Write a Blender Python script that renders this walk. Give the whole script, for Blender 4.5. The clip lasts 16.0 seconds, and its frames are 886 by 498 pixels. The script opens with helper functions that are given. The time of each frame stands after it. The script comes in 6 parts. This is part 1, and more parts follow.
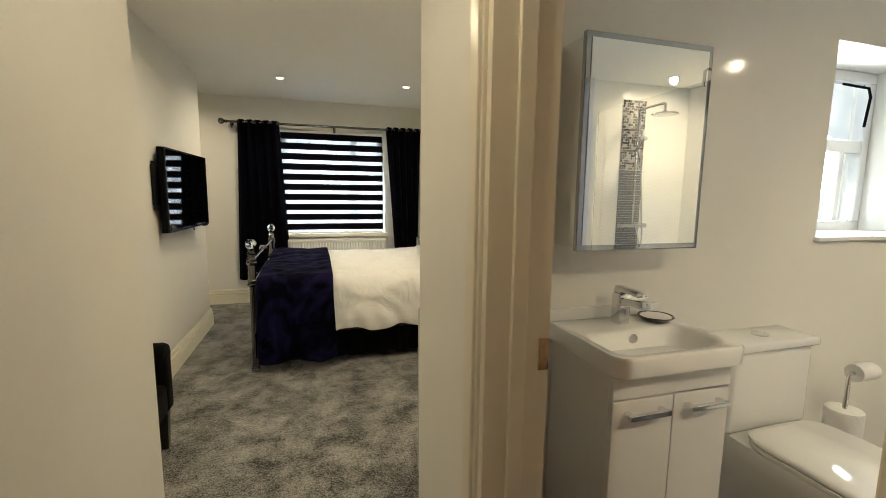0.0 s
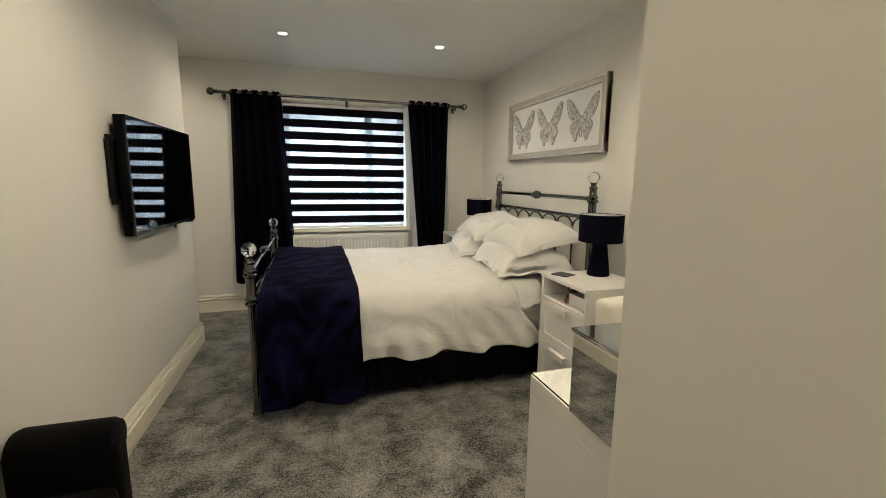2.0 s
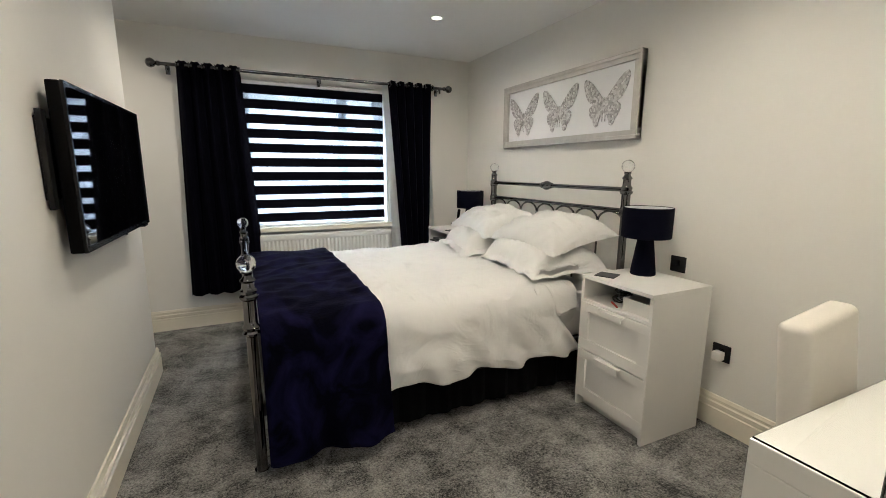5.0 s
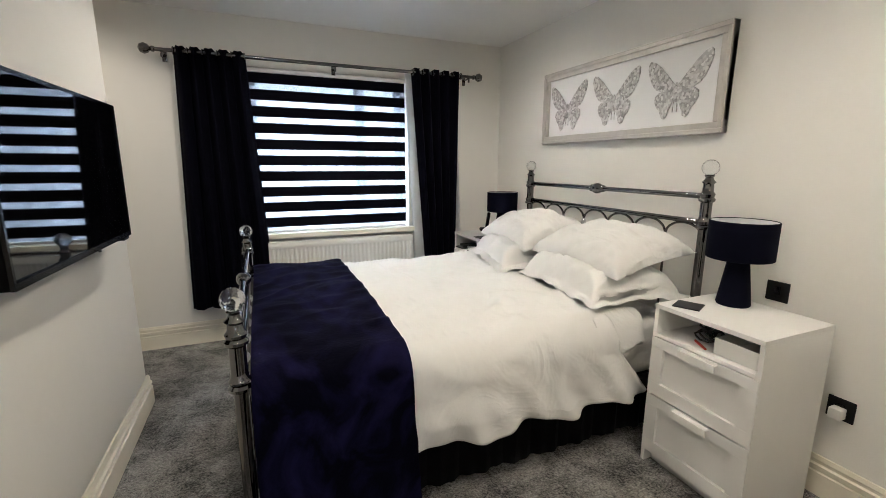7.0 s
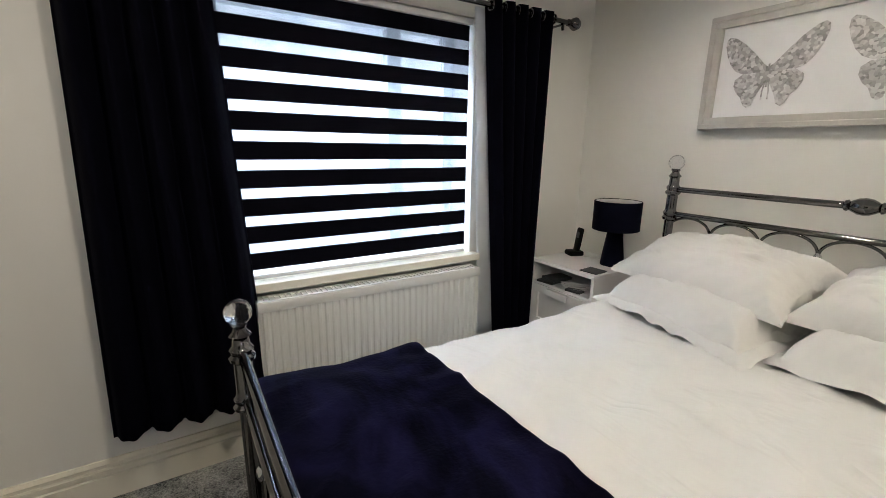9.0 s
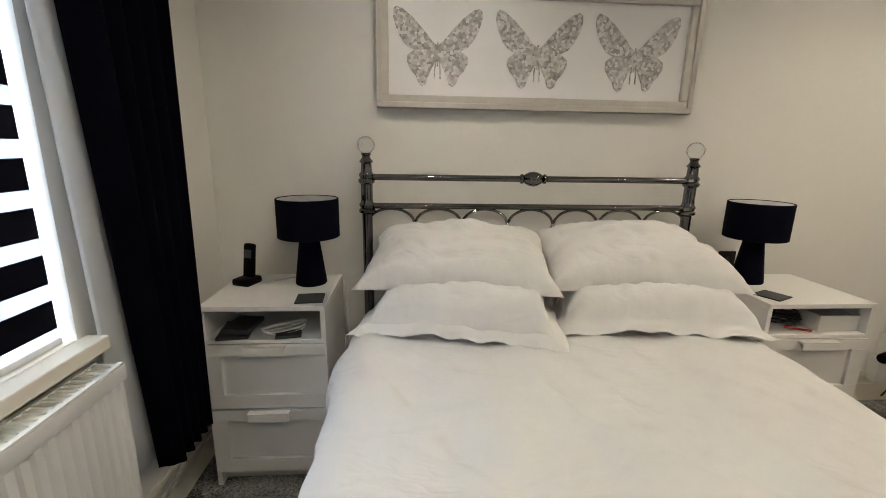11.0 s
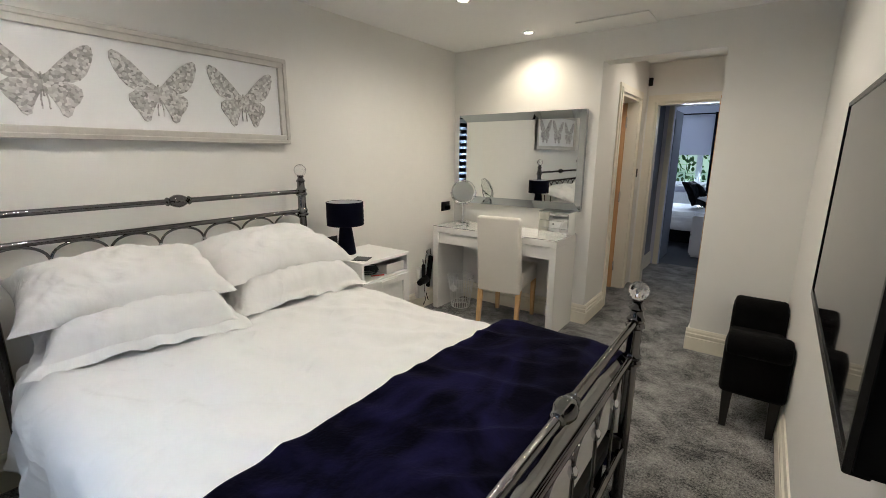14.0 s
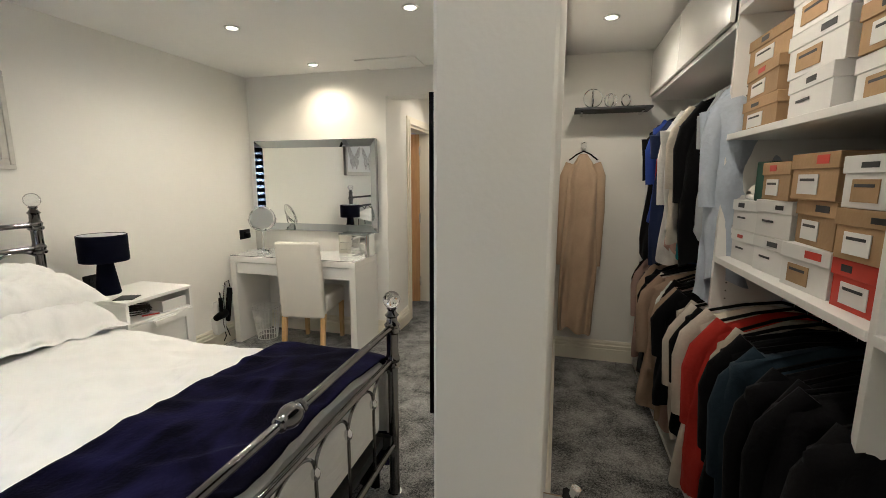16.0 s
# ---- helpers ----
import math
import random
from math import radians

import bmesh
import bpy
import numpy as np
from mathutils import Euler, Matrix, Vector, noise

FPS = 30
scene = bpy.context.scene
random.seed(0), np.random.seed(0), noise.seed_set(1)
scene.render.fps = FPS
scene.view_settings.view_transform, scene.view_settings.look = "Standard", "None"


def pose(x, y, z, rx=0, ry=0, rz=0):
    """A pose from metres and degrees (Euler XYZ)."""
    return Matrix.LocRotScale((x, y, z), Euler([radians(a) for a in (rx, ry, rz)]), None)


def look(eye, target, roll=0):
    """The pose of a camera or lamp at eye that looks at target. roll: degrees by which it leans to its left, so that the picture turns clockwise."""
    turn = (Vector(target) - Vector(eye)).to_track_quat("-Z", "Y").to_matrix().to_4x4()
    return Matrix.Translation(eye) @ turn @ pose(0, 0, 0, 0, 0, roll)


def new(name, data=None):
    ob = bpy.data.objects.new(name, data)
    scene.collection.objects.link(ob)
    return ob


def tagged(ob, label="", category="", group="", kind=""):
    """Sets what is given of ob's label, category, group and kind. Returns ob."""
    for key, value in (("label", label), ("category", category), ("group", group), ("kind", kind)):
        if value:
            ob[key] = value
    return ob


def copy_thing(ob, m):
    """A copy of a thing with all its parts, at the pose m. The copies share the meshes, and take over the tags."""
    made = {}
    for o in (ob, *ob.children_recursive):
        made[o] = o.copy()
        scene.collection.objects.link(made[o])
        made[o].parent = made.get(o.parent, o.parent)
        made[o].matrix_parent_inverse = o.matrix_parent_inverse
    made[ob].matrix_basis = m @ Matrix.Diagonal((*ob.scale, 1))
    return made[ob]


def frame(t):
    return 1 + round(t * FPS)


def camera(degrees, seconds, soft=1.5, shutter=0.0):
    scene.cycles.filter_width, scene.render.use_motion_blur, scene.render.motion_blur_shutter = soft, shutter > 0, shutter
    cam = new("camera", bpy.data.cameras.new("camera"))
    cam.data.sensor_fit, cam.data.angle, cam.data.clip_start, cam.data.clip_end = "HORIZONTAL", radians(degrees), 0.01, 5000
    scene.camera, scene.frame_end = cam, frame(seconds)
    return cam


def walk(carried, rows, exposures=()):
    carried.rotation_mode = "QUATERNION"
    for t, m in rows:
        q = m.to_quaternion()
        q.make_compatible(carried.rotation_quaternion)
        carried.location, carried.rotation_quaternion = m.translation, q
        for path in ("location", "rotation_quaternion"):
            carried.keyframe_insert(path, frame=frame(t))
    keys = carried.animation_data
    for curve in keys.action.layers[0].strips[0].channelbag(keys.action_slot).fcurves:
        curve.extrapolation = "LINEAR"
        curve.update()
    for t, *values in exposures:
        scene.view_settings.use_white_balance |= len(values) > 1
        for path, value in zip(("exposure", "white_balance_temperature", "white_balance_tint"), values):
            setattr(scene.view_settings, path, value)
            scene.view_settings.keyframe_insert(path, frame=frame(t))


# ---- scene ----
cam = camera(91.9, 16.0, soft=0.8)
PATH = [
    (0, (0.092, 0.511, 1.276), (0.658, 2.412, 1.021), 0.7),
    (0.5, (0.056, 0.704, 1.266), (0.623, 2.603, 1.002), 0.7),
    (1, (0.015, 0.944, 1.262), (0.589, 2.839, 0.983), 0.5),
    (1.5, (0.009, 1.178, 1.278), (0.585, 3.07, 0.982), 0.7),
    (2, (-0.019, 1.363, 1.278), (0.552, 3.253, 0.96), 0.7),
    (2.5, (-0.098, 1.55, 1.284), (0.473, 3.438, 0.954), 0.7),
    (3, (-0.189, 1.659, 1.29), (0.393, 3.542, 0.947), 0.7),
    (3.5, (-0.257, 1.79, 1.286), (0.346, 3.665, 0.939), 0.6),
    (4, (-0.298, 1.841, 1.268), (0.356, 3.698, 0.916), 0.3),
    (4.5, (-0.336, 1.882, 1.27), (0.449, 3.688, 0.915), 0.2),
    (4.7, (-0.348, 1.889, 1.274), (0.482, 3.673, 0.917), 0.2),
    (6.8, (-0.243, 2.231, 1.311), (0.606, 4.001, 0.929), 0.3),
    (7, (-0.24, 2.331, 1.315), (0.523, 4.139, 0.926), 0.2),
    (7.5, (-0.285, 2.674, 1.299), (0.385, 4.514, 0.89), 0.5),
    (8, (-0.368, 3.074, 1.317), (0.28, 4.918, 0.888), 0.7),
    (8.2, (-0.4, 3.284, 1.344), (0.24, 5.13, 0.919), 0.7),
    (9.2, (-0.45, 4.03, 1.365), (0.72, 5.58, 0.89), 0.8),
    (10.3, (-0.245, 4.651, 1.323), (1.55, 5.396, 0.851), 0.0),
    (10.5, (-0.214, 4.758, 1.309), (1.667, 5.244, 0.833), 0.3),
    (11, (-0.182, 4.933, 1.297), (1.76, 4.799, 0.838), 1.0),
    (11.5, (-0.274, 5.076, 1.376), (1.558, 4.431, 0.9), 1.4),
    (12, (-0.399, 5.135, 1.383), (1.292, 4.167, 0.934), 1.1),
    (12.5, (-0.497, 5.179, 1.391), (1.077, 4.027, 0.949), 1.0),
    (13, (-0.55, 5.252, 1.388), (0.841, 3.885, 0.946), 0.8),
    (13.5, (-0.596, 5.31, 1.402), (0.647, 3.806, 0.961), 0.7),
    (14, (-0.657, 5.351, 1.412), (0.502, 3.78, 0.975), 0.3),
    (14.5, (-0.717, 5.371, 1.423), (0.411, 3.775, 0.996), 0.1),
    (15, (-0.801, 5.364, 1.433), (0.294, 3.738, 1.035), -0.2),
    (15.5, (-0.906, 5.335, 1.423), (-0.021, 3.575, 1.075), -0.0),
    (16, (-1.002, 5.321, 1.416), (-0.488, 3.415, 1.094), 0.1),
]
EXPOSURES = [
    (0.0, -0.04, 6900, 3), (0.5, -0.28, 6900, 3), (1.5, -0.30, 6600, 4), (2.5, -0.20, 6200, 6), (4.5, -0.09, 5800, 8), (7.0, 0.03, 5700, 10),
    (8.0, 0.08, 5700, 10), (10.3, -0.82, 6100, 9), (10.5, -0.80, 6150, 9), (11.0, -0.48, 6100, 10), (12.5, -0.26, 5750, 10), (14.5, -0.12, 5650, 10), (15.3, -0.08, 5700, 9), (16.0, 0.08, 5750, 8),
]
walk(cam, [(t, look(eye, target, roll)) for t, eye, target, roll in PATH], EXPOSURES)

# ---- world and large lights ----
WARM = (1.0, 0.84, 0.63)
COOL = (0.80, 0.89, 1.0)
world = bpy.data.worlds.new("sky")
scene.world = world
world.use_nodes = True
wn = world.node_tree.nodes
sky = wn.new("ShaderNodeTexSky")
sky.sky_type, sky.sun_disc, sky.sun_elevation, sky.sun_rotation = "NISHITA", False, radians(38), radians(150)
world.node_tree.links.new(sky.outputs["Color"], wn["Background"].inputs["Color"])
wn["Background"].inputs["Strength"].default_value = 0.15


def area_lamp(name, place, target, sx, sy, watts, colour):
    data = bpy.data.lights.new(name, "AREA")
    data.shape, data.size, data.size_y, data.energy, data.color = "RECTANGLE", sx, sy, watts, colour
    lamp = new(name, data)
    lamp.matrix_world = look(place, target)
    return lamp


def spot_lamp(name, x, y, z, watts, colour=WARM, angle=168):
    data = bpy.data.lights.new(name, "SPOT")
    data.energy, data.color, data.spot_size, data.spot_blend, data.shadow_soft_size = watts, colour, radians(angle), 0.9, 0.03
    lamp = new(name, data)
    lamp.location = (x, y, z)
    return lamp


CEIL = 2.31
BEDROOM_SPOTS = [(-0.19, 4.85), (0.97, 4.80), (0.935, 3.0), (-0.20, 3.02), (0.925, 2.13)]
LOBBY_SPOTS = [(0.0, 1.15)]
BATH_SPOTS = [(1.45, 0.05), (3.22, 0.30), (3.12, -0.46)]
# Second and third are unseen additions, to light the boxes and partition end.
CLOSET_SPOTS = [(-1.24, 2.6), (-1.26, 3.93), (-1.27, 5.25)]
for sx, sy in BEDROOM_SPOTS[:4]:
    spot_lamp("downlight_lamp", sx, sy, CEIL - 0.03, 35, WARM, 170)
spot_lamp("downlight_lamp", *BEDROOM_SPOTS[4], CEIL - 0.02, 24, (1.0, 0.80, 0.54), 150)
for sx, sy in LOBBY_SPOTS:
    spot_lamp("downlight_lamp", sx, sy, CEIL - 0.03, 19)
for sx, sy in BATH_SPOTS:
    spot_lamp("downlight_lamp", sx, sy, CEIL - 0.03, 50, (1.0, 0.85, 0.64))
for sx, sy in CLOSET_SPOTS:
    spot_lamp("downlight_lamp", sx, sy, CEIL - 0.03, 17)
area_lamp("window_daylight", (0.1, 7.5, 3.7), (0.31, 5.4, 1.25), 2.6, 1.5, 1250, COOL)
area_lamp("bath_window_daylight", (2.32, 2.06, 1.5), (2.2, 1.0, 1.2), 0.5, 0.7, 14, COOL)
area_lamp("guest_window_daylight", (0.5, -4.12, 1.5), (0.4, -2.0, 0.8), 1.0, 1.2, 60, COOL)


# ---- materials ----
def material(name, colour, rough=0.5, metal=0.0, var=0.0, scale=6.0, dark=0.8, bump=0.0, bscale=60.0, sheen=0.0, coat=0.0, spec=0.5, object_random=0.0):
    """A node material: base colour with two scales of variation, and fine relief."""
    m = bpy.data.materials.new(name)
    m.use_nodes = True
    n, l = m.node_tree.nodes, m.node_tree.links
    b = n["Principled BSDF"]
    b.inputs["Base Color"].default_value = (*colour, 1)
    b.inputs["Roughness"].default_value, b.inputs["Metallic"].default_value = rough, metal
    b.inputs["Sheen Weight"].default_value, b.inputs["Coat Weight"].default_value = sheen, coat
    b.inputs["Specular IOR Level"].default_value = spec
    tc = n.new("ShaderNodeTexCoord")
    if var or object_random:
        big, small = n.new("ShaderNodeTexNoise"), n.new("ShaderNodeTexNoise")
        big.inputs["Scale"].default_value, small.inputs["Scale"].default_value = scale, scale * 9
        big.inputs["Detail"].default_value, small.inputs["Detail"].default_value = 5, 4
        for t in (big, small):
            l.new(tc.outputs["Object"], t.inputs["Vector"])
        add = n.new("ShaderNodeMath")
        add.operation = "MULTIPLY_ADD"
        add.inputs[1].default_value = 0.35
        l.new(small.outputs["Fac"], add.inputs[0])
        l.new(big.outputs["Fac"], add.inputs[2])
        ramp = n.new("ShaderNodeMapRange")
        ramp.inputs["From Min"].default_value, ramp.inputs["From Max"].default_value = 0.45, 0.9
        ramp.inputs["To Min"].default_value, ramp.inputs["To Max"].default_value = 0.0, var
        l.new(add.outputs[0], ramp.inputs["Value"])
        mix = n.new("ShaderNodeMix")
        mix.data_type = "RGBA"
        mix.inputs["A"].default_value = (*colour, 1)
        mix.inputs["B"].default_value = (*[c * dark for c in colour], 1)
        l.new(ramp.outputs["Result"], mix.inputs["Factor"])
        l.new(mix.outputs["Result"], b.inputs["Base Color"])
        rr = n.new("ShaderNodeMapRange")
        rr.inputs["To Min"].default_value, rr.inputs["To Max"].default_value = rough * 0.88, min(1, rough * 1.12)
        l.new(big.outputs["Fac"], rr.inputs["Value"])
        l.new(rr.outputs["Result"], b.inputs["Roughness"])
        if object_random:
            info, hsv = n.new("ShaderNodeObjectInfo"), n.new("ShaderNodeHueSaturation")
            sp = n.new("ShaderNodeMapRange")
            sp.inputs["To Min"].default_value, sp.inputs["To Max"].default_value = 1 - object_random, 1 + object_random
            l.new(info.outputs["Random"], sp.inputs["Value"])
            l.new(sp.outputs["Result"], hsv.inputs["Value"])
            l.new(mix.outputs["Result"], hsv.inputs["Color"])
            l.new(hsv.outputs["Color"], b.inputs["Base Color"])
    if bump:
        nz, bp = n.new("ShaderNodeTexNoise"), n.new("ShaderNodeBump")
        nz.inputs["Scale"].default_value, nz.inputs["Detail"].default_value = bscale, 6
        l.new(tc.outputs["Object"], nz.inputs["Vector"])
        bp.inputs["Strength"].default_value, bp.inputs["Distance"].default_value = bump, 0.01
        l.new(nz.outputs["Fac"], bp.inputs["Height"])
        l.new(bp.outputs["Normal"], b.inputs["Normal"])
    return m


def principled(m):
    return m.node_tree.nodes["Principled BSDF"]


def carpet_material(name, low, high):
    """Plush pile: trodden patches, fibres, deep relief."""
    m = material(name, low, 0.95, spec=0.15, sheen=0.25)
    n, l = m.node_tree.nodes, m.node_tree.links
    b, tc = principled(m), n["Texture Coordinate"]
    patch, mid, fibre = (n.new("ShaderNodeTexNoise") for _ in range(3))
    for t, sc, de, di in ((patch, 4.6, 12, 0.25), (mid, 80, 6, 0.4), (fibre, 150, 2, 0)):
        t.inputs["Scale"].default_value, t.inputs["Detail"].default_value, t.inputs["Distortion"].default_value = sc, de, di
        l.new(tc.outputs["Object"], t.inputs["Vector"])
    patch.inputs["Roughness"].default_value = 0.74
    a1, a2 = n.new("ShaderNodeMath"), n.new("ShaderNodeMath")
    a1.operation = a2.operation = "MULTIPLY_ADD"
    a1.inputs[1].default_value, a2.inputs[1].default_value = 0.45, 0.5
    l.new(mid.outputs["Fac"], a1.inputs[0])
    l.new(patch.outputs["Fac"], a1.inputs[2])
    l.new(fibre.outputs["Fac"], a2.inputs[0])
    l.new(a1.outputs[0], a2.inputs[2])
    ramp = n.new("ShaderNodeValToRGB")
    ramp.color_ramp.elements[0].color, ramp.color_ramp.elements[1].color = (*low, 1), (*high, 1)
    mr = n.new("ShaderNodeMapRange")
    mr.inputs["From Min"].default_value, mr.inputs["From Max"].default_value = 0.81, 1.18
    l.new(a2.outputs[0], mr.inputs["Value"])
    ramp.color_ramp.elements[0].position, ramp.color_ramp.elements[1].position = 0.05, 0.95
    l.new(mr.outputs["Result"], ramp.inputs["Fac"])
    l.new(ramp.outputs["Color"], b.inputs["Base Color"])
    bp, bp2 = n.new("ShaderNodeBump"), n.new("ShaderNodeBump")
    bp.inputs["Strength"].default_value, bp.inputs["Distance"].default_value = 0.9, 0.006
    bp2.inputs["Strength"].default_value, bp2.inputs["Distance"].default_value = 0.45, 0.015
    l.new(fibre.outputs["Fac"], bp.inputs["Height"])
    l.new(a1.outputs[0], bp2.inputs["Height"])
    l.new(bp2.outputs["Normal"], bp.inputs["Normal"])
    l.new(bp.outputs["Normal"], b.inputs["Normal"])
    return m


def glass_material(name, colour=(1, 1, 1), rough=0.0, ior=1.5):
    m = material(name, colour, rough)
    b = principled(m)
    b.inputs["Transmission Weight"].default_value, b.inputs["IOR"].default_value = 1.0, ior
    return m


def glow_material(name, colour, strength):
    m = material(name, (0.8, 0.8, 0.8), 0.4)
    b = principled(m)
    b.inputs["Emission Color"].default_value, b.inputs["Emission Strength"].default_value = (*colour, 1), strength
    return m


def sheer_material(name):
    """Thin woven voile: lets some of the view through and scatters the rest."""
    m = bpy.data.materials.new(name)
    m.use_nodes = True
    n, l = m.node_tree.nodes, m.node_tree.links
    n.remove(n["Principled BSDF"])
    tr, tl, mix = n.new("ShaderNodeBsdfTransparent"), n.new("ShaderNodeBsdfTranslucent"), n.new("ShaderNodeMixShader")
    tl.inputs["Color"].default_value = (0.24, 0.26, 0.29, 1)
    wv, tc = n.new("ShaderNodeTexNoise"), n.new("ShaderNodeTexCoord")
    wv.inputs["Scale"].default_value = 14
    l.new(tc.outputs["Object"], wv.inputs["Vector"])
    mr = n.new("ShaderNodeMapRange")
    mr.inputs["To Min"].default_value, mr.inputs["To Max"].default_value = 0.36, 0.50
    l.new(wv.outputs["Fac"], mr.inputs["Value"])
    l.new(mr.outputs["Result"], mix.inputs["Fac"])
    l.new(tr.outputs["BSDF"], mix.inputs[1])
    l.new(tl.outputs["BSDF"], mix.inputs[2])
    l.new(mix.outputs["Shader"], n["Material Output"].inputs["Surface"])
    return m


def speckle_material(name, a, b_col, scale):
    """Foil collage: cells of two tones."""
    m = material(name, a, 0.35, 0.3)
    n, l = m.node_tree.nodes, m.node_tree.links
    v, ramp = n.new("ShaderNodeTexVoronoi"), n.new("ShaderNodeValToRGB")
    v.inputs["Scale"].default_value = scale
    l.new(n["Texture Coordinate"].outputs["Object"], v.inputs["Vector"])
    sep = n.new("ShaderNodeSeparateColor")
    l.new(v.outputs["Color"], sep.inputs["Color"])
    l.new(sep.outputs["Red"], ramp.inputs["Fac"])
    ramp.color_ramp.elements[0].color, ramp.color_ramp.elements[1].color = (*a, 1), (*b_col, 1)
    l.new(ramp.outputs["Color"], principled(m).inputs["Base Color"])
    bp = n.new("ShaderNodeBump")
    bp.inputs["Strength"].default_value, bp.inputs["Distance"].default_value = 0.6, 0.004
    l.new(sep.outputs["Green"], bp.inputs["Height"])
    l.new(bp.outputs["Normal"], principled(m).inputs["Normal"])
    return m


def wood_material(name, a, b_col):
    m = material(name, a, 0.42)
    n, l = m.node_tree.nodes, m.node_tree.links
    mp, nz, ramp = n.new("ShaderNodeMapping"), n.new("ShaderNodeTexNoise"), n.new("ShaderNodeValToRGB")
    mp.inputs["Scale"].default_value = (22, 22, 1.6)
    nz.inputs["Scale"].default_value, nz.inputs["Detail"].default_value, nz.inputs["Distortion"].default_value = 2.2, 8, 0.8
    l.new(n["Texture Coordinate"].outputs["Object"], mp.inputs["Vector"])
    l.new(mp.outputs["Vector"], nz.inputs["Vector"])
    l.new(nz.outputs["Fac"], ramp.inputs["Fac"])
    ramp.color_ramp.elements[0].position, ramp.color_ramp.elements[1].position = 0.3, 0.7
    ramp.color_ramp.elements[0].color, ramp.color_ramp.elements[1].color = (*a, 1), (*b_col, 1)
    l.new(ramp.outputs["Color"], principled(m).inputs["Base Color"])
    return m


M_WALL = material("wall_paint", (0.835, 0.82, 0.775), 0.62, var=0.5, scale=1.4, dark=0.94, bump=0.05, bscale=160)
M_CEIL = material("ceiling_paint", (0.90, 0.895, 0.87), 0.75, var=0.5, scale=1.2, dark=0.95, bump=0.04, bscale=120)
M_TRIM = material("trim_satin", (0.82, 0.775, 0.655), 0.32, var=0.4, scale=3, dark=0.95, bump=0.02)
M_CARPET = carpet_material("grey_plush_carpet", (0.014, 0.0145, 0.015), (0.40, 0.392, 0.37))
M_CARPET_BLUE = carpet_material("blue_carpet", (0.012, 0.02, 0.035), (0.04, 0.055, 0.085))
M_LACQ = material("white_lacquer", (0.82, 0.81, 0.78), 0.25, var=0.3, scale=4, dark=0.97, coat=0.2)
M_MATTWHITE = material("white_board", (0.80, 0.79, 0.77), 0.45, var=0.4, scale=5, dark=0.95)
M_NAVY = material("navy_cloth", (0.0020, 0.0020, 0.006), 0.9, var=0.8, scale=9, dark=0.55, bump=0.3, bscale=320, spec=0.05)
M_SHADE = material("navy_shade_cloth", (0.0025, 0.003, 0.010), 0.8, var=0.6, scale=14, dark=0.6, bump=0.25, bscale=420, spec=0.06)
M_LINING = material("white_lining", (0.80, 0.81, 0.82), 0.8, var=0.4, scale=3, dark=0.93, bump=0.1, bscale=240)
ln_n, ln_l = M_LINING.node_tree.nodes, M_LINING.node_tree.links
lit, lmix = ln_n.new("ShaderNodeBsdfTranslucent"), ln_n.new("ShaderNodeMixShader")
lit.inputs["Color"].default_value, lmix.inputs["Fac"].default_value = (0.80, 0.82, 0.84, 1), 0.5
ln_l.new(ln_n["Principled BSDF"].outputs["BSDF"], lmix.inputs[1])
ln_l.new(lit.outputs["BSDF"], lmix.inputs[2])
ln_l.new(lmix.outputs["Shader"], ln_n["Material Output"].inputs["Surface"])
M_VELVET = material("navy_velvet", (0.006, 0.005, 0.026), 0.8, bump=0.3, bscale=90, sheen=0.05, spec=0.03)
principled(M_VELVET).inputs["Sheen Tint"].default_value = (0.10, 0.085, 0.40, 1)
# Brushed-pile sheen is painted into the base colour as paler streaks.
vn, vl = M_VELVET.node_tree.nodes, M_VELVET.node_tree.links
pile, sheen_ramp, pmap = vn.new("ShaderNodeTexNoise"), vn.new("ShaderNodeValToRGB"), vn.new("ShaderNodeMapping")
pmap.inputs["Scale"].default_value, pmap.inputs["Rotation"].default_value = (1.0, 0.55, 0.8), (0, 0, 0.7)
pile.inputs["Scale"].default_value, pile.inputs["Detail"].default_value, pile.inputs["Distortion"].default_value = 5.5, 7, 1.1
vl.new(vn["Texture Coordinate"].outputs["Object"], pmap.inputs["Vector"])
vl.new(pmap.outputs["Vector"], pile.inputs["Vector"])
vl.new(pile.outputs["Fac"], sheen_ramp.inputs["Fac"])
sheen_ramp.color_ramp.elements[0].position, sheen_ramp.color_ramp.elements[1].position = 0.44, 0.70
sheen_ramp.color_ramp.elements[0].color, sheen_ramp.color_ramp.elements[1].color = (0.0010, 0.0010, 0.0042, 1), (0.0095, 0.0088, 0.034, 1)
vl.new(sheen_ramp.outputs["Color"], principled(M_VELVET).inputs["Base Color"])
M_COTTON = material("white_cotton", (0.76, 0.752, 0.735), 0.85, var=0.5, scale=5, dark=0.95, bump=0.12, bscale=45, sheen=0.05, spec=0.2)


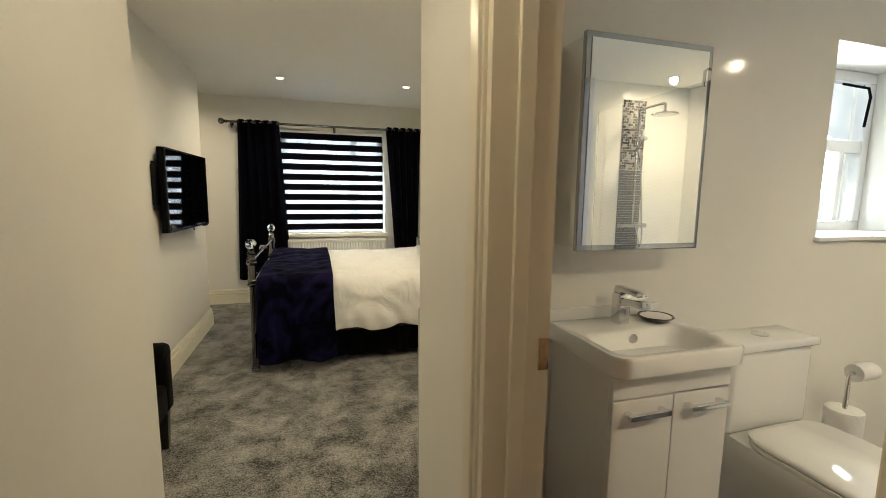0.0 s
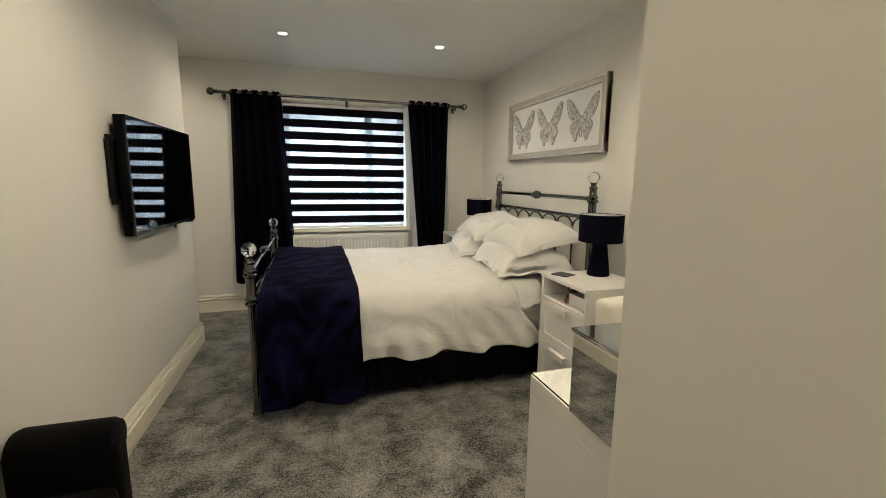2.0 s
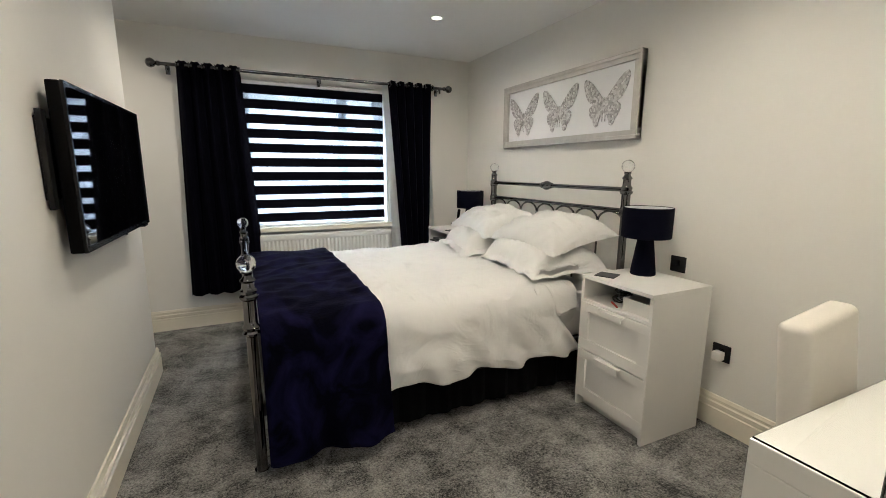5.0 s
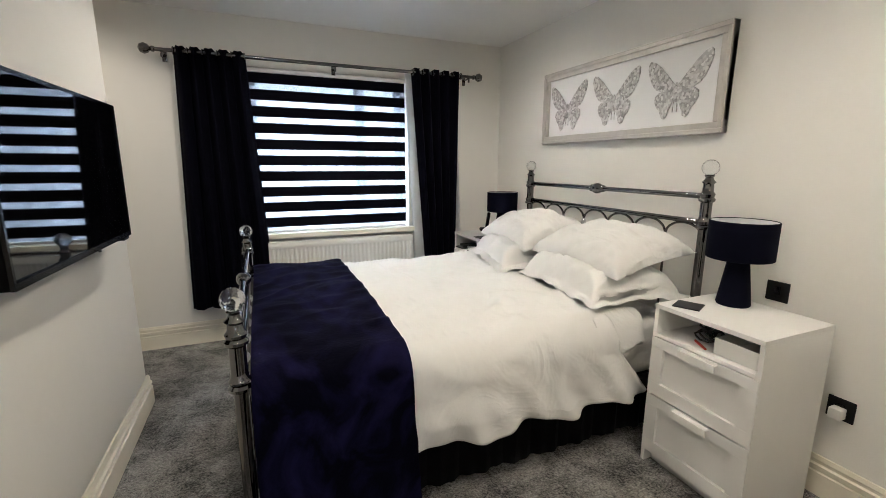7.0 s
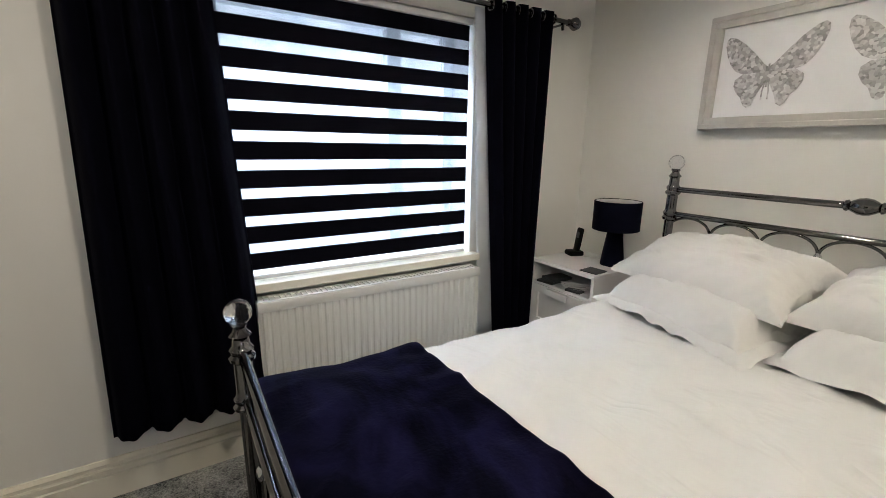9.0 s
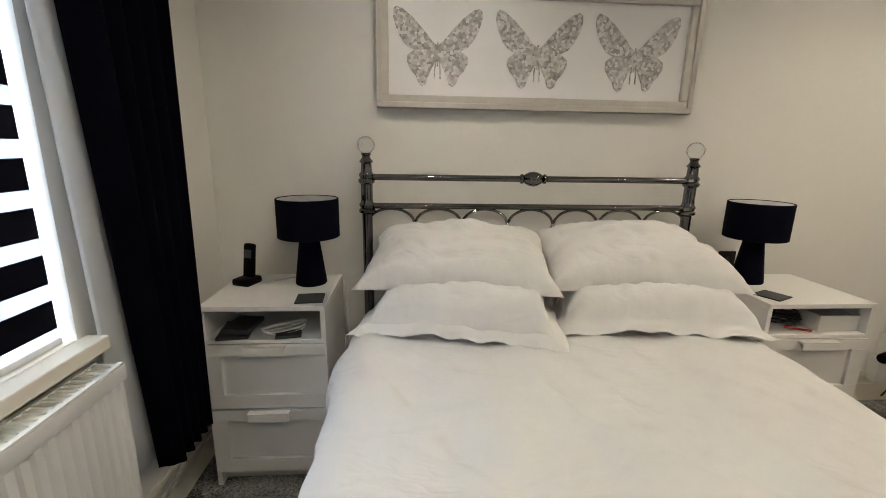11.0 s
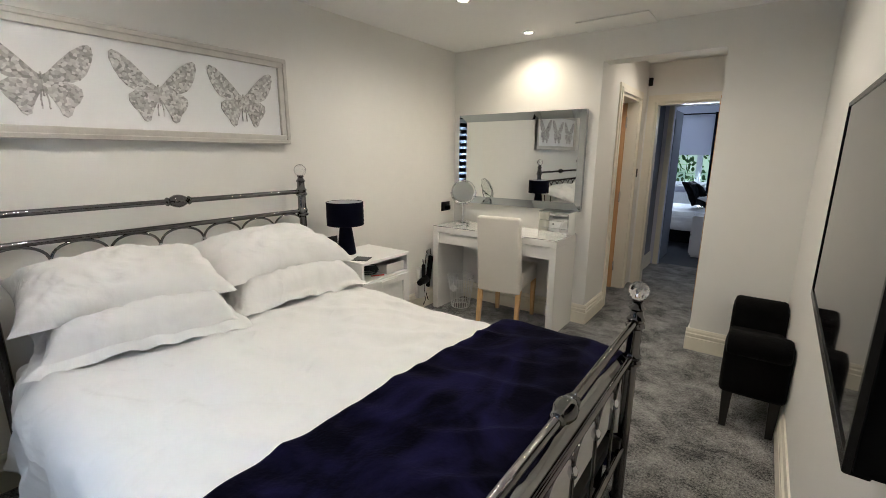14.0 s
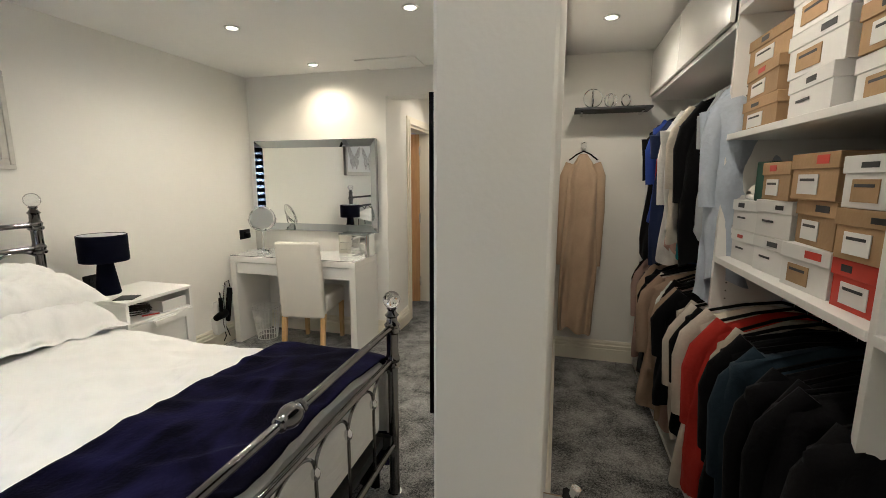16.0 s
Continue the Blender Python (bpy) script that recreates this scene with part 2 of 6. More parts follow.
def creased(m, scale, depth):
    """Adds soft ridged creases under the fine weave."""
    n, l = m.node_tree.nodes, m.node_tree.links
    nz, mp, bp, sub, ab = n.new("ShaderNodeTexNoise"), n.new("ShaderNodeMapping"), n.new("ShaderNodeBump"), n.new("ShaderNodeMath"), n.new("ShaderNodeMath")
    mp.inputs["Scale"].default_value, mp.inputs["Rotation"].default_value = (1.0, 0.45, 1.0), (0, 0, 0.5)
    nz.inputs["Scale"].default_value, nz.inputs["Detail"].default_value, nz.inputs["Distortion"].default_value = scale, 3, 1.2
    l.new(n["Texture Coordinate"].outputs["Object"], mp.inputs["Vector"])
    l.new(mp.outputs["Vector"], nz.inputs["Vector"])
    sub.operation, ab.operation, sub.inputs[1].default_value = "SUBTRACT", "ABSOLUTE", 0.5
    l.new(nz.outputs["Fac"], sub.inputs[0])
    l.new(sub.outputs[0], ab.inputs[0])
    l.new(ab.outputs[0], bp.inputs["Height"])
    bp.invert = True
    bp.inputs["Strength"].default_value, bp.inputs["Distance"].default_value = 0.5, depth
    old = n["Bump"]
    l.new(bp.outputs["Normal"], old.inputs["Normal"])


creased(M_COTTON, 4.0, 0.046)
M_BLACKCLOTH = material("black_cloth", (0.004, 0.004, 0.005), 0.9, var=0.7, scale=8, dark=0.5, bump=0.3, bscale=200, spec=0.1)
M_NICKEL = material("black_nickel", (0.17, 0.165, 0.165), 0.11, 1.0, var=0.5, scale=14, dark=0.75)
M_CHROME = material("chrome", (0.72, 0.73, 0.74), 0.07, 1.0, var=0.3, scale=20, dark=0.9)
M_CRYSTAL = glass_material("crystal", (0.98, 0.99, 1.0), 0.0, 1.52)
M_GLASS = glass_material("window_glass", (1, 1, 1), 0.0, 1.45)
M_GREENGLASS = glass_material("table_glass", (0.975, 0.99, 0.985), 0.0, 1.35)
M_MIRROR = material("mirror_silver", (0.86, 0.88, 0.87), 0.015, 1.0)
M_BEVEL = material("bevelled_mirror", (0.42, 0.45, 0.47), 0.012, 1.0, var=0.3, scale=9, dark=0.85)
M_SCREEN = material("tv_screen", (0.0015, 0.0015, 0.002), 0.03, 0.0, spec=0.62)
M_BLACKPL = material("black_plastic", (0.002, 0.002, 0.0023), 0.55, spec=0.08, var=0.5, scale=12, dark=0.7, bump=0.05, bscale=200)
M_BLACKGLOSS = material("black_gloss", (0.003, 0.003, 0.004), 0.22, spec=0.25)
M_FRAME = material("champagne_frame", (0.60, 0.575, 0.53), 0.38, 0.3, var=0.7, scale=18, dark=0.8, bump=0.08, bscale=90)
M_MAT = material("art_board", (0.83, 0.83, 0.83), 0.7, var=0.3, scale=5, dark=0.97)
M_FOIL = speckle_material("foil_collage", (0.27, 0.26, 0.255), (0.72, 0.71, 0.70), 85)
M_OAK = wood_material("oak_veneer", (0.42, 0.22, 0.085), (0.58, 0.34, 0.15))
M_BEECH = wood_material("light_oak_legs", (0.55, 0.33, 0.14), (0.68, 0.44, 0.21))
M_FUR = material("black_velour", (0.003, 0.0028, 0.0028), 0.85, var=1.0, scale=7, dark=0.4, bump=0.5, bscale=130, sheen=0.02, spec=0.10)
M_CREAM = material("cream_leatherette", (0.80, 0.76, 0.69), 0.42, var=0.5, scale=6, dark=0.93, bump=0.08, bscale=110)
M_BLACKWOOD = material("black_painted_wood", (0.012, 0.011, 0.010), 0.3, var=0.5, scale=9, dark=0.6)
M_CERAMIC = material("white_ceramic", (0.84, 0.83, 0.80), 0.08, coat=0.5, var=0.2, scale=3, dark=0.98)
M_BATHWALL = material("gloss_wall_panel", (0.80, 0.78, 0.73), 0.10, coat=0.3, var=0.3, scale=1.5, dark=0.96)
M_TILEFLOOR = material("dark_floor_tile", (0.05, 0.05, 0.052), 0.3, var=0.8, scale=5, dark=0.6, bump=0.05)
M_UPVC = material("white_upvc", (0.83, 0.84, 0.85), 0.25, var=0.2, scale=3, dark=0.97)
M_RAD = material("radiator_enamel", (0.80, 0.80, 0.77), 0.3, var=0.3, scale=4, dark=0.96)
M_BANDS = material("dark_blind_band", (0.003, 0.003, 0.006), 0.9, var=0.6, scale=12, dark=0.7, bump=0.15, bscale=400, spec=0.05)
M_SHEER = sheer_material("blind_voile")
M_LENS = glow_material("lamp_lens", (1.0, 0.88, 0.68), 14.0)
M_BACK = glow_material("bright_overcast", (0.84, 0.90, 1.0), 0.8)


def glow_patches(m, a, b_col, scale):
    """Soft patches of two tones in a glowing distance."""
    n, l = m.node_tree.nodes, m.node_tree.links
    nz, ramp = n.new("ShaderNodeTexNoise"), n.new("ShaderNodeValToRGB")
    nz.inputs["Scale"].default_value, nz.inputs["Detail"].default_value = scale, 3
    l.new(n["Texture Coordinate"].outputs["Object"], nz.inputs["Vector"])
    l.new(nz.outputs["Fac"], ramp.inputs["Fac"])
    ramp.color_ramp.elements[0].position, ramp.color_ramp.elements[1].position = 0.42, 0.60
    ramp.color_ramp.elements[0].color, ramp.color_ramp.elements[1].color = (*a, 1), (*b_col, 1)
    l.new(ramp.outputs["Color"], principled(m).inputs["Emission Color"])


glow_patches(M_BACK, (0.42, 0.52, 0.62), (0.92, 0.97, 1.0), 1.1)
M_BACKGREEN = glow_material("green_distance", (0.3, 0.5, 0.2), 0.9)
glow_patches(M_BACKGREEN, (0.10, 0.20, 0.06), (0.42, 0.60, 0.30), 2.2)
M_CARD = material("kraft_cardboard", (0.42, 0.27, 0.14), 0.75, var=0.7, scale=8, dark=0.8, bump=0.1, bscale=90, object_random=0.18)
M_BOXWHITE = material("white_card", (0.74, 0.73, 0.72), 0.6, var=0.5, scale=8, dark=0.9, object_random=0.12)
M_BOXRED = material("red_card", (0.55, 0.05, 0.03), 0.55, var=0.4, scale=8, dark=0.8)
M_BOXGREEN = material("dark_green_card", (0.015, 0.07, 0.045), 0.55, var=0.4, scale=8, dark=0.8)
M_BOXLILAC = material("lilac_card", (0.42, 0.34, 0.46), 0.6, var=0.4, scale=8, dark=0.85)
M_BOXBLACK = material("black_card", (0.015, 0.015, 0.016), 0.5, var=0.4, scale=8, dark=0.8)
M_BOXYEL = material("yellow_card", (0.62, 0.58, 0.05), 0.5, var=0.3, scale=8, dark=0.85)
M_GREYWALL = material("slate_grey_paint", (0.20, 0.21, 0.24), 0.6, var=0.5, scale=2, dark=0.9, bump=0.04)
M_LILACWALL = material("pale_lilac_paint", (0.62, 0.62, 0.70), 0.7, var=0.4, scale=2, dark=0.93, bump=0.04)
M_BLUE = material("bright_blue_cloth", (0.03, 0.12, 0.42), 0.8, var=0.6, scale=8, dark=0.7, bump=0.2, bscale=80)
M_TAN = material("tan_wool", (0.55, 0.40, 0.27), 0.85, var=0.7, scale=10, dark=0.8, bump=0.3, bscale=160, sheen=0.2)
M_BRACKET = material("dark_steel", (0.010, 0.010, 0.011), 0.45, 0.3, spec=0.25, var=0.4, scale=12, dark=0.7)
M_GREYCARD = material("charcoal_slate", (0.035, 0.036, 0.04), 0.5, var=0.7, scale=40, dark=0.6)
M_RUBBER = material("black_cable", (0.010, 0.010, 0.010), 0.5, var=0.3, scale=20)
M_WIREWHITE = material("white_wire", (0.78, 0.77, 0.74), 0.4, var=0.3, scale=20, dark=0.9)
M_SOAP = material("dark_glazed_dish", (0.03, 0.025, 0.025), 0.15, coat=0.5, var=0.3, scale=20)
M_LEAF = material("hedge_leaf", (0.12, 0.22, 0.07), 0.6, var=0.8, scale=6, dark=0.5)


# ---- mesh helpers ----
def box(bm, x0, x1, y0, y1, z0, z1, bevel=0.0, seg=2):
    """Adds a box, its edges rounded by bevel."""
    made = bmesh.ops.create_cube(bm, size=1.0, matrix=Matrix.Translation(((x0 + x1) / 2, (y0 + y1) / 2, (z0 + z1) / 2)) @ Matrix.Diagonal((abs(x1 - x0), abs(y1 - y0), abs(z1 - z0), 1)))
    if bevel:
        edges = {e for v in made["verts"] for e in v.link_edges}
        bmesh.ops.bevel(bm, geom=list(edges), offset=bevel, segments=seg, profile=0.5, affect="EDGES")
    return bm


def boxes(*sizes, bevel=0.0, seg=2):
    bm = bmesh.new()
    for s in sizes:
        box(bm, *s, bevel=bevel, seg=seg)
    return bm


def lathe(bm, profile, seg=24, m=Matrix.Identity(4)):
    """Turns a profile of (radius, height) round z."""
    rings = []
    for r, z in profile:
        rings.append([bm.verts.new(m @ Vector((r * math.cos(2 * math.pi * i / seg), r * math.sin(2 * math.pi * i / seg), z))) for i in range(seg)])
    for a, b in zip(rings, rings[1:]):
        for i in range(seg):
            bm.faces.new((a[i], a[(i + 1) % seg], b[(i + 1) % seg], b[i]))
    for ring, flip in ((rings[0], True), (rings[-1], False)):
        if (ring[0].co - ring[seg // 2].co).length > 1e-4:
            bm.faces.new(list(reversed(ring)) if flip else ring)
    return bm


def turned(profile, seg=24, m=Matrix.Identity(4)):
    return lathe(bmesh.new(), profile, seg, m)


def tube(bm, points, r, seg=10, closed=False):
    """A round tube along points."""
    pts = [Vector(p) for p in points]
    rings = []
    n = len(pts)
    ref = Vector((0, 0, 1))
    for i, p in enumerate(pts):
        a = pts[(i - 1) % n] if closed or i > 0 else p
        b = pts[(i + 1) % n] if closed or i < n - 1 else p
        d = (b - a).normalized()
        if abs(d.dot(ref)) > 0.95:
            ref = Vector((1, 0, 0)) if abs(d.x) < 0.9 else Vector((0, 1, 0))
        u = d.cross(ref).normalized()
        v = u.cross(d).normalized()
        ref = v
        rings.append([bm.verts.new(p + r * (math.cos(2 * math.pi * k / seg) * u + math.sin(2 * math.pi * k / seg) * v)) for k in range(seg)])
    pairs = list(zip(rings, rings[1:])) + ([(rings[-1], rings[0])] if closed else [])
    for a, b in pairs:
        for k in range(seg):
            bm.faces.new((a[k], a[(k + 1) % seg], b[(k + 1) % seg], b[k]))
    if not closed:
        bm.faces.new(list(reversed(rings[0])))
        bm.faces.new(rings[-1])
    return bm


def tubed(points, r, seg=10, closed=False):
    return tube(bmesh.new(), points, r, seg, closed)


def ring_points(r, n, centre, axis="z"):
    out = []
    for i in range(n):
        a, b = r * math.cos(2 * math.pi * i / n), r * math.sin(2 * math.pi * i / n)
        c = Vector(centre)
        out.append(c + (Vector((a, b, 0)) if axis == "z" else Vector((0, a, b)) if axis == "x" else Vector((a, 0, b))))
    return out


def mesh_of(name, bm, mat, smooth=True, angle=35):
    bmesh.ops.recalc_face_normals(bm, faces=bm.faces)
    me = bpy.data.meshes.new(name)
    bm.to_mesh(me)
    bm.free()
    me.materials.append(mat)
    if smooth:
        me.polygons.foreach_set("use_smooth", [True] * len(me.polygons))
        me.set_sharp_from_angle(angle=radians(angle))
    return me


def thing(name, place=(0, 0, 0), rz=0, label="", category="", group="", kind=""):
    """An Empty at the base of a thing, to which its parts belong."""
    ob = new(name)
    ob.empty_display_size = 0.05
    ob.matrix_world = pose(*place, 0, 0, rz)
    return tagged(ob, label, category, group, kind)


def part(name, bm, mat, parent, label="", smooth=True, angle=35):
    ob = new(name, mesh_of(name, bm, mat, smooth, angle))
    ob.parent = parent
    return tagged(ob, label)


def solo(name, bm, mat, label="", category="", group="", kind="", smooth=True, angle=35):
    """A thing, or a piece of the setting, that is one mesh in world places."""
    return tagged(new(name, mesh_of(name, bm, mat, smooth, angle)), label, category, group, kind)


def grid_surface(nu, nv, f):
    """A bmesh of nu x nv cells from f(u, v), each 0 to 1."""
    bm = bmesh.new()
    vs = [[bm.verts.new(f(i / nu, j / nv)) for j in range(nv + 1)] for i in range(nu + 1)]
    for i in range(nu):
        for j in range(nv):
            bm.faces.new((vs[i][j], vs[i + 1][j], vs[i + 1][j + 1], vs[i][j + 1]))
    return bm


def thicken(ob, t, offset=-1.0):
    mod = ob.modifiers.new("thickness", "SOLIDIFY")
    mod.thickness, mod.offset = t, offset
    return ob


# ---- structure ----
YD = 1.88          # face of the dressing wall
YW = 5.81          # face of the window wall
XH = 1.77          # face of the head wall
XT = -0.898        # face of the wall with the television
TVEND = 4.97       # its free end
XL, XR = -0.364, 0.42   # lobby walls
YF = 0.36          # wall with the far door

S = dict(kind="structure")
solo("floor", boxes((-2.2, XH + 0.1, YD - 0.1, YW + 0.05, -0.12, 0.0)), M_CARPET, "dark grey plush carpet with trodden patches", "floor", **S)
solo("floor_lobby", boxes((XL - 0.02, XR + 0.12, -0.82, YD - 0.1, -0.12, 0.0)), M_CARPET, "dark grey plush carpet in the lobby", "floor", **S)
solo("floor_guest", boxes((-2.2, 2.4, -4.3, -0.82, -0.12, -0.002)), M_CARPET_BLUE, "dark blue carpet of the further bedroom", "floor", **S)
solo("floor_bathroom", boxes((XR + 0.12, 3.6, -0.75, 1.75, -0.12, 0.002)), M_TILEFLOOR, "dark grey tiled bathroom floor", "floor", **S)
solo("ceiling", boxes((-2.2, XH + 0.1, YD - 0.1, YW + 0.05, CEIL, CEIL + 0.15)), M_CEIL, "white painted ceiling", "ceiling", **S)
solo("ceiling_lobby", boxes((XL - 0.1, 3.6, -0.82, YD - 0.1, CEIL, CEIL + 0.15)), M_CEIL, "white painted ceiling of lobby and bathroom", "ceiling", **S)
solo("ceiling_guest", boxes((-2.2, 2.4, -4.3, -0.82, CEIL + 0.02, CEIL + 0.17)), M_CEIL, "white ceiling of the further bedroom", "ceiling", **S)

WX0, WX1, WZ0, WZ1 = -0.285, 0.912, 0.79, 1.985
solo("wall_window", boxes((-2.2, WX0, YW, YW + 0.34, 0, CEIL), (WX1, XH + 0.1, YW, YW + 0.34, 0, CEIL), (WX0, WX1, YW, YW + 0.34, 0, WZ0), (WX0, WX1, YW, YW + 0.34, WZ1, CEIL)), M_WALL, "off-white painted wall with the window", "wall", smooth=False, **S)
solo("wall_head", boxes((XH, XH + 0.25, YD, YW, 0, CEIL)), M_WALL, "off-white painted wall behind the bed", "wall", smooth=False, **S)
HEAD = 2.09
solo("wall_dressing", boxes((XR, XH + 0.25, 1.75, YD, 0, CEIL), (XL, XR, 1.70, YD, HEAD, CEIL), (XT - 0.10, XL, 1.75, YD, 0, CEIL)), M_WALL, "off-white wall with an opening to the lobby", "wall", smooth=False, **S)
solo("wall_television", boxes((XT - 0.10, XT, YD, TVEND, 0, CEIL), bevel=0.004), M_WALL, "off-white partition with a free end", "wall", smooth=False, **S)
solo("wall_lobby_west", boxes((XL - 0.1, XL, YF, 1.75, 0, CEIL)), M_WALL, "off-white lobby wall", "wall", smooth=False, **S)
BD0, BD1, DOORH = 0.645, 1.315, 1.93
solo("wall_lobby_east", boxes((XR, XR + 0.10, YF, BD0, 0, CEIL), (XR, XR + 0.10, BD1, 1.75, 0, CEIL), (XR, XR + 0.10, BD0, BD1, DOORH, CEIL)), M_WALL, "off-white lobby wall with the bathroom doorway", "wall", smooth=False, **S)
FD0, FD1, FDH = -0.35, 0.325, 1.92
solo("wall_far_door", boxes((XL - 0.1, FD0, YF - 0.1, YF, 0, CEIL), (FD1, XR + 0.1, YF - 0.1, YF, 0, CEIL), (FD0, FD1, YF - 0.1, YF, FDH, CEIL)), M_WALL, "off-white wall with the far doorway", "wall", smooth=False, **S)
# hall beyond the far door, and the further bedroom
solo("wall_hall_east", boxes((FD1 + 0.1, FD1 + 0.2, -0.72, YF - 0.1, 0, CEIL)), M_GREYWALL, "slate grey hall wall", "wall", smooth=False, **S)
solo("wall_hall_west", boxes((XL - 0.2, XL - 0.1, -0.72, YF - 0.1, 0, CEIL)), M_WALL, "off-white hall wall", "wall", smooth=False, **S)
solo("wall_guest_door", boxes((-2.2, XL - 0.02, -0.82, -0.72, 0, CEIL), (0.32, 2.4, -0.82, -0.72, 0, CEIL), (XL - 0.02, 0.32, -0.82, -0.72, 1.98, CEIL)), M_LILACWALL, "pale wall with the doorway of the further bedroom", "wall", smooth=False, **S)
GX0, GX1, GZ0, GZ1 = 0.02, 1.0, 0.83, 2.12
solo("wall_guest_window", boxes((-2.2, GX0, -4.4, -4.2, 0, CEIL), (GX1, 2.4, -4.4, -4.2, 0, CEIL), (GX0, GX1, -4.4, -4.2, 0, GZ0), (GX0, GX1, -4.4, -4.2, GZ1, CEIL)), M_LILACWALL, "pale lilac wall with the further window", "wall", smooth=False, **S)
solo("wall_guest_east", boxes((2.4, 2.5, -4.4, -0.72, 0, CEIL)), M_LILACWALL, "pale lilac wall", "wall", smooth=False, **S)
solo("wall_guest_west", boxes((-2.3, -2.2, -4.4, -0.72, 0, CEIL)), M_LILACWALL, "pale lilac wall", "wall", smooth=False, **S)
# bathroom
BX0, BX1, BZ0, BZ1 = 2.035, 2.74, 1.115, 1.88
solo("wall_bathroom_north", boxes((XR + 0.10, BX0, 1.742, 1.75, 0, CEIL), (XH + 0.251, BX0, 1.7505, 2.1, 0, CEIL), (BX1, 3.6, 1.742, 2.1, 0, CEIL), (BX0, BX1, 1.742, 2.1, 0, BZ0), (BX0, BX1, 1.742, 2.1, BZ1, CEIL)), M_BATHWALL, "glossy cream panelled bathroom wall", "wall", smooth=False, **S)
solo("wall_bathroom_east", boxes((3.6, 3.7, -0.75, 2.1, 0, CEIL)), M_BATHWALL, "glossy cream panelled bathroom wall", "wall", smooth=False, **S)
solo("wall_bathroom_south", boxes((XR + 0.1, 3.6, -0.85, -0.75, 0, CEIL)), M_BATHWALL, "glossy cream panelled bathroom wall", "wall", smooth=False, **S)
solo("wall_bathroom_west", boxes((XR + 0.1, XR + 0.2, -0.75, YF - 0.1, 0, CEIL)), M_BATHWALL, "glossy cream panelled bathroom wall", "wall", smooth=False, **S)
# dressing room behind the television wall
solo("wall_closet_end", boxes((-2.2, XT - 0.10, 1.75, YD, 0, CEIL)), M_WALL, "off-white end wall of the dressing room", "wall", smooth=False, **S)
solo("wall_closet_west", boxes((-2.3, -2.2, 1.75, YW + 0.34, 0, CEIL)), M_WALL, "off-white wall of the dressing room", "wall", smooth=False, **S)


def skirting(x0, y0, x1, y1, nx, ny, h=0.163):
    """A moulded board from one end to the other; (nx, ny) points into the room."""
    bm = bmesh.new()
    prof = [(0.0, 0.0), (0.022, 0.0), (0.022, h - 0.066), (0.015, h - 0.062), (0.015, h - 0.053), (0.021, h - 0.049), (0.021, h - 0.036), (0.012, h - 0.031), (0.012, h - 0.020), (0.015, h - 0.016), (0.008, h), (0.0, h)]
    a = [bm.verts.new((x0 + nx * d, y0 + ny * d, z)) for d, z in prof]
    b = [bm.verts.new((x1 + nx * d, y1 + ny * d, z)) for d, z in prof]
    for i in range(len(prof)):
        j = (i + 1) % len(prof)
        bm.faces.new((a[i], a[j], b[j], b[i]))
    bm.faces.new(a)
    bm.faces.new(list(reversed(b)))
    return solo("baseboard", bm, M_TRIM, "cream gloss moulded skirting board", "skirting board", smooth=False, **S)


skirting(-2.2, YW, XH, YW, 0, -1)
skirting(XH, YD, XH, YW - 0.02, -1, 0)
skirting(XR - 0.02, YD, XH - 0.02, YD, 0, 1)
skirting(XT, YD, XL + 0.02, YD, 0, 1)
skirting(XT, YD + 0.02, XT, TVEND + 0.02, 1, 0)
skirting(XT - 0.10, TVEND, XT + 0.0, TVEND, 0, 1)
skirting(XT - 0.10, YD, XT - 0.10, TVEND + 0.02, -1, 0)
skirting(XR, 1.40, XR, YD, -1, 0)
skirting(XL, YF, XL, YD, 1, 0)
skirting(-1.6, YD, XT - 0.12, YD, 0, 1)
skirting(FD1 + 0.1, -0.72, FD1 + 0.1, YF - 0.1, -1, 0)
skirting(-2.2, -4.2, 2.4, -4.2, 0, 1)

solo("trim", boxes((0.07, 0.55, YD, 2.17, CEIL - 0.010, CEIL - 0.001), bevel=0.004), M_CEIL, "shallow raised plaster panel on the ceiling", "trim", **S)


def architrave_y(x, y0, y1, h, out, w=0.075):
    """Moulded casing round a doorway in a wall that runs along y; out is the side (-1 or 1)."""
    bm = bmesh.new()
    for d, t0, s0 in ((w, 0.014, 0.001), (w * 0.55, 0.022, -0.005)):
        a, b = sorted((x, x + out * t0))
        box(bm, a, b, y0 - d, y0 + s0, -s0, h + d, 0.003)
        box(bm, a, b, y1 - s0, y1 + d, -s0, h + d, 0.003)
        box(bm, a, b, y0 + s0, y1 - s0, h - s0, h + d - 0.0005, 0.003)
    return bm


def architrave_x(y, x0, x1, h, out, w=0.075):
    bm = bmesh.new()
    for d, t0, s0 in ((w, 0.014, 0.001), (w * 0.55, 0.022, -0.005)):
        a, b = sorted((y, y + out * t0))
        box(bm, x0 - d, x0 + s0, a, b, -s0, h + d, 0.003)
        box(bm, x1 - s0, x1 + d, a, b, -s0, h + d, 0.003)
        box(bm, x0 + s0, x1 - s0, a, b, h - s0, h + d - 0.0005, 0.003)
    return bm


def hinge(bm, x, y, z):
    box(bm, x - 0.004, x + 0.004, y - 0.018, y + 0.018, z - 0.05, z + 0.05, 0.001)
    return lathe(bm, [(0.006, -0.05), (0.006, 0.05)], 10, Matrix.Translation((x, y, z)))


# bathroom doorway: casing, lining, leaf, strike plate
bath_door = thing("door_1", (XR + 0.05, BD0, 0), 0, "open oak door with cream casing to the bathroom", "door", **S)


def at(ob, bm):
    """Moves a bmesh given in world places into the thing's own."""
    bmesh.ops.transform(bm, matrix=ob.matrix_world.inverted(), verts=bm.verts)
    return bm


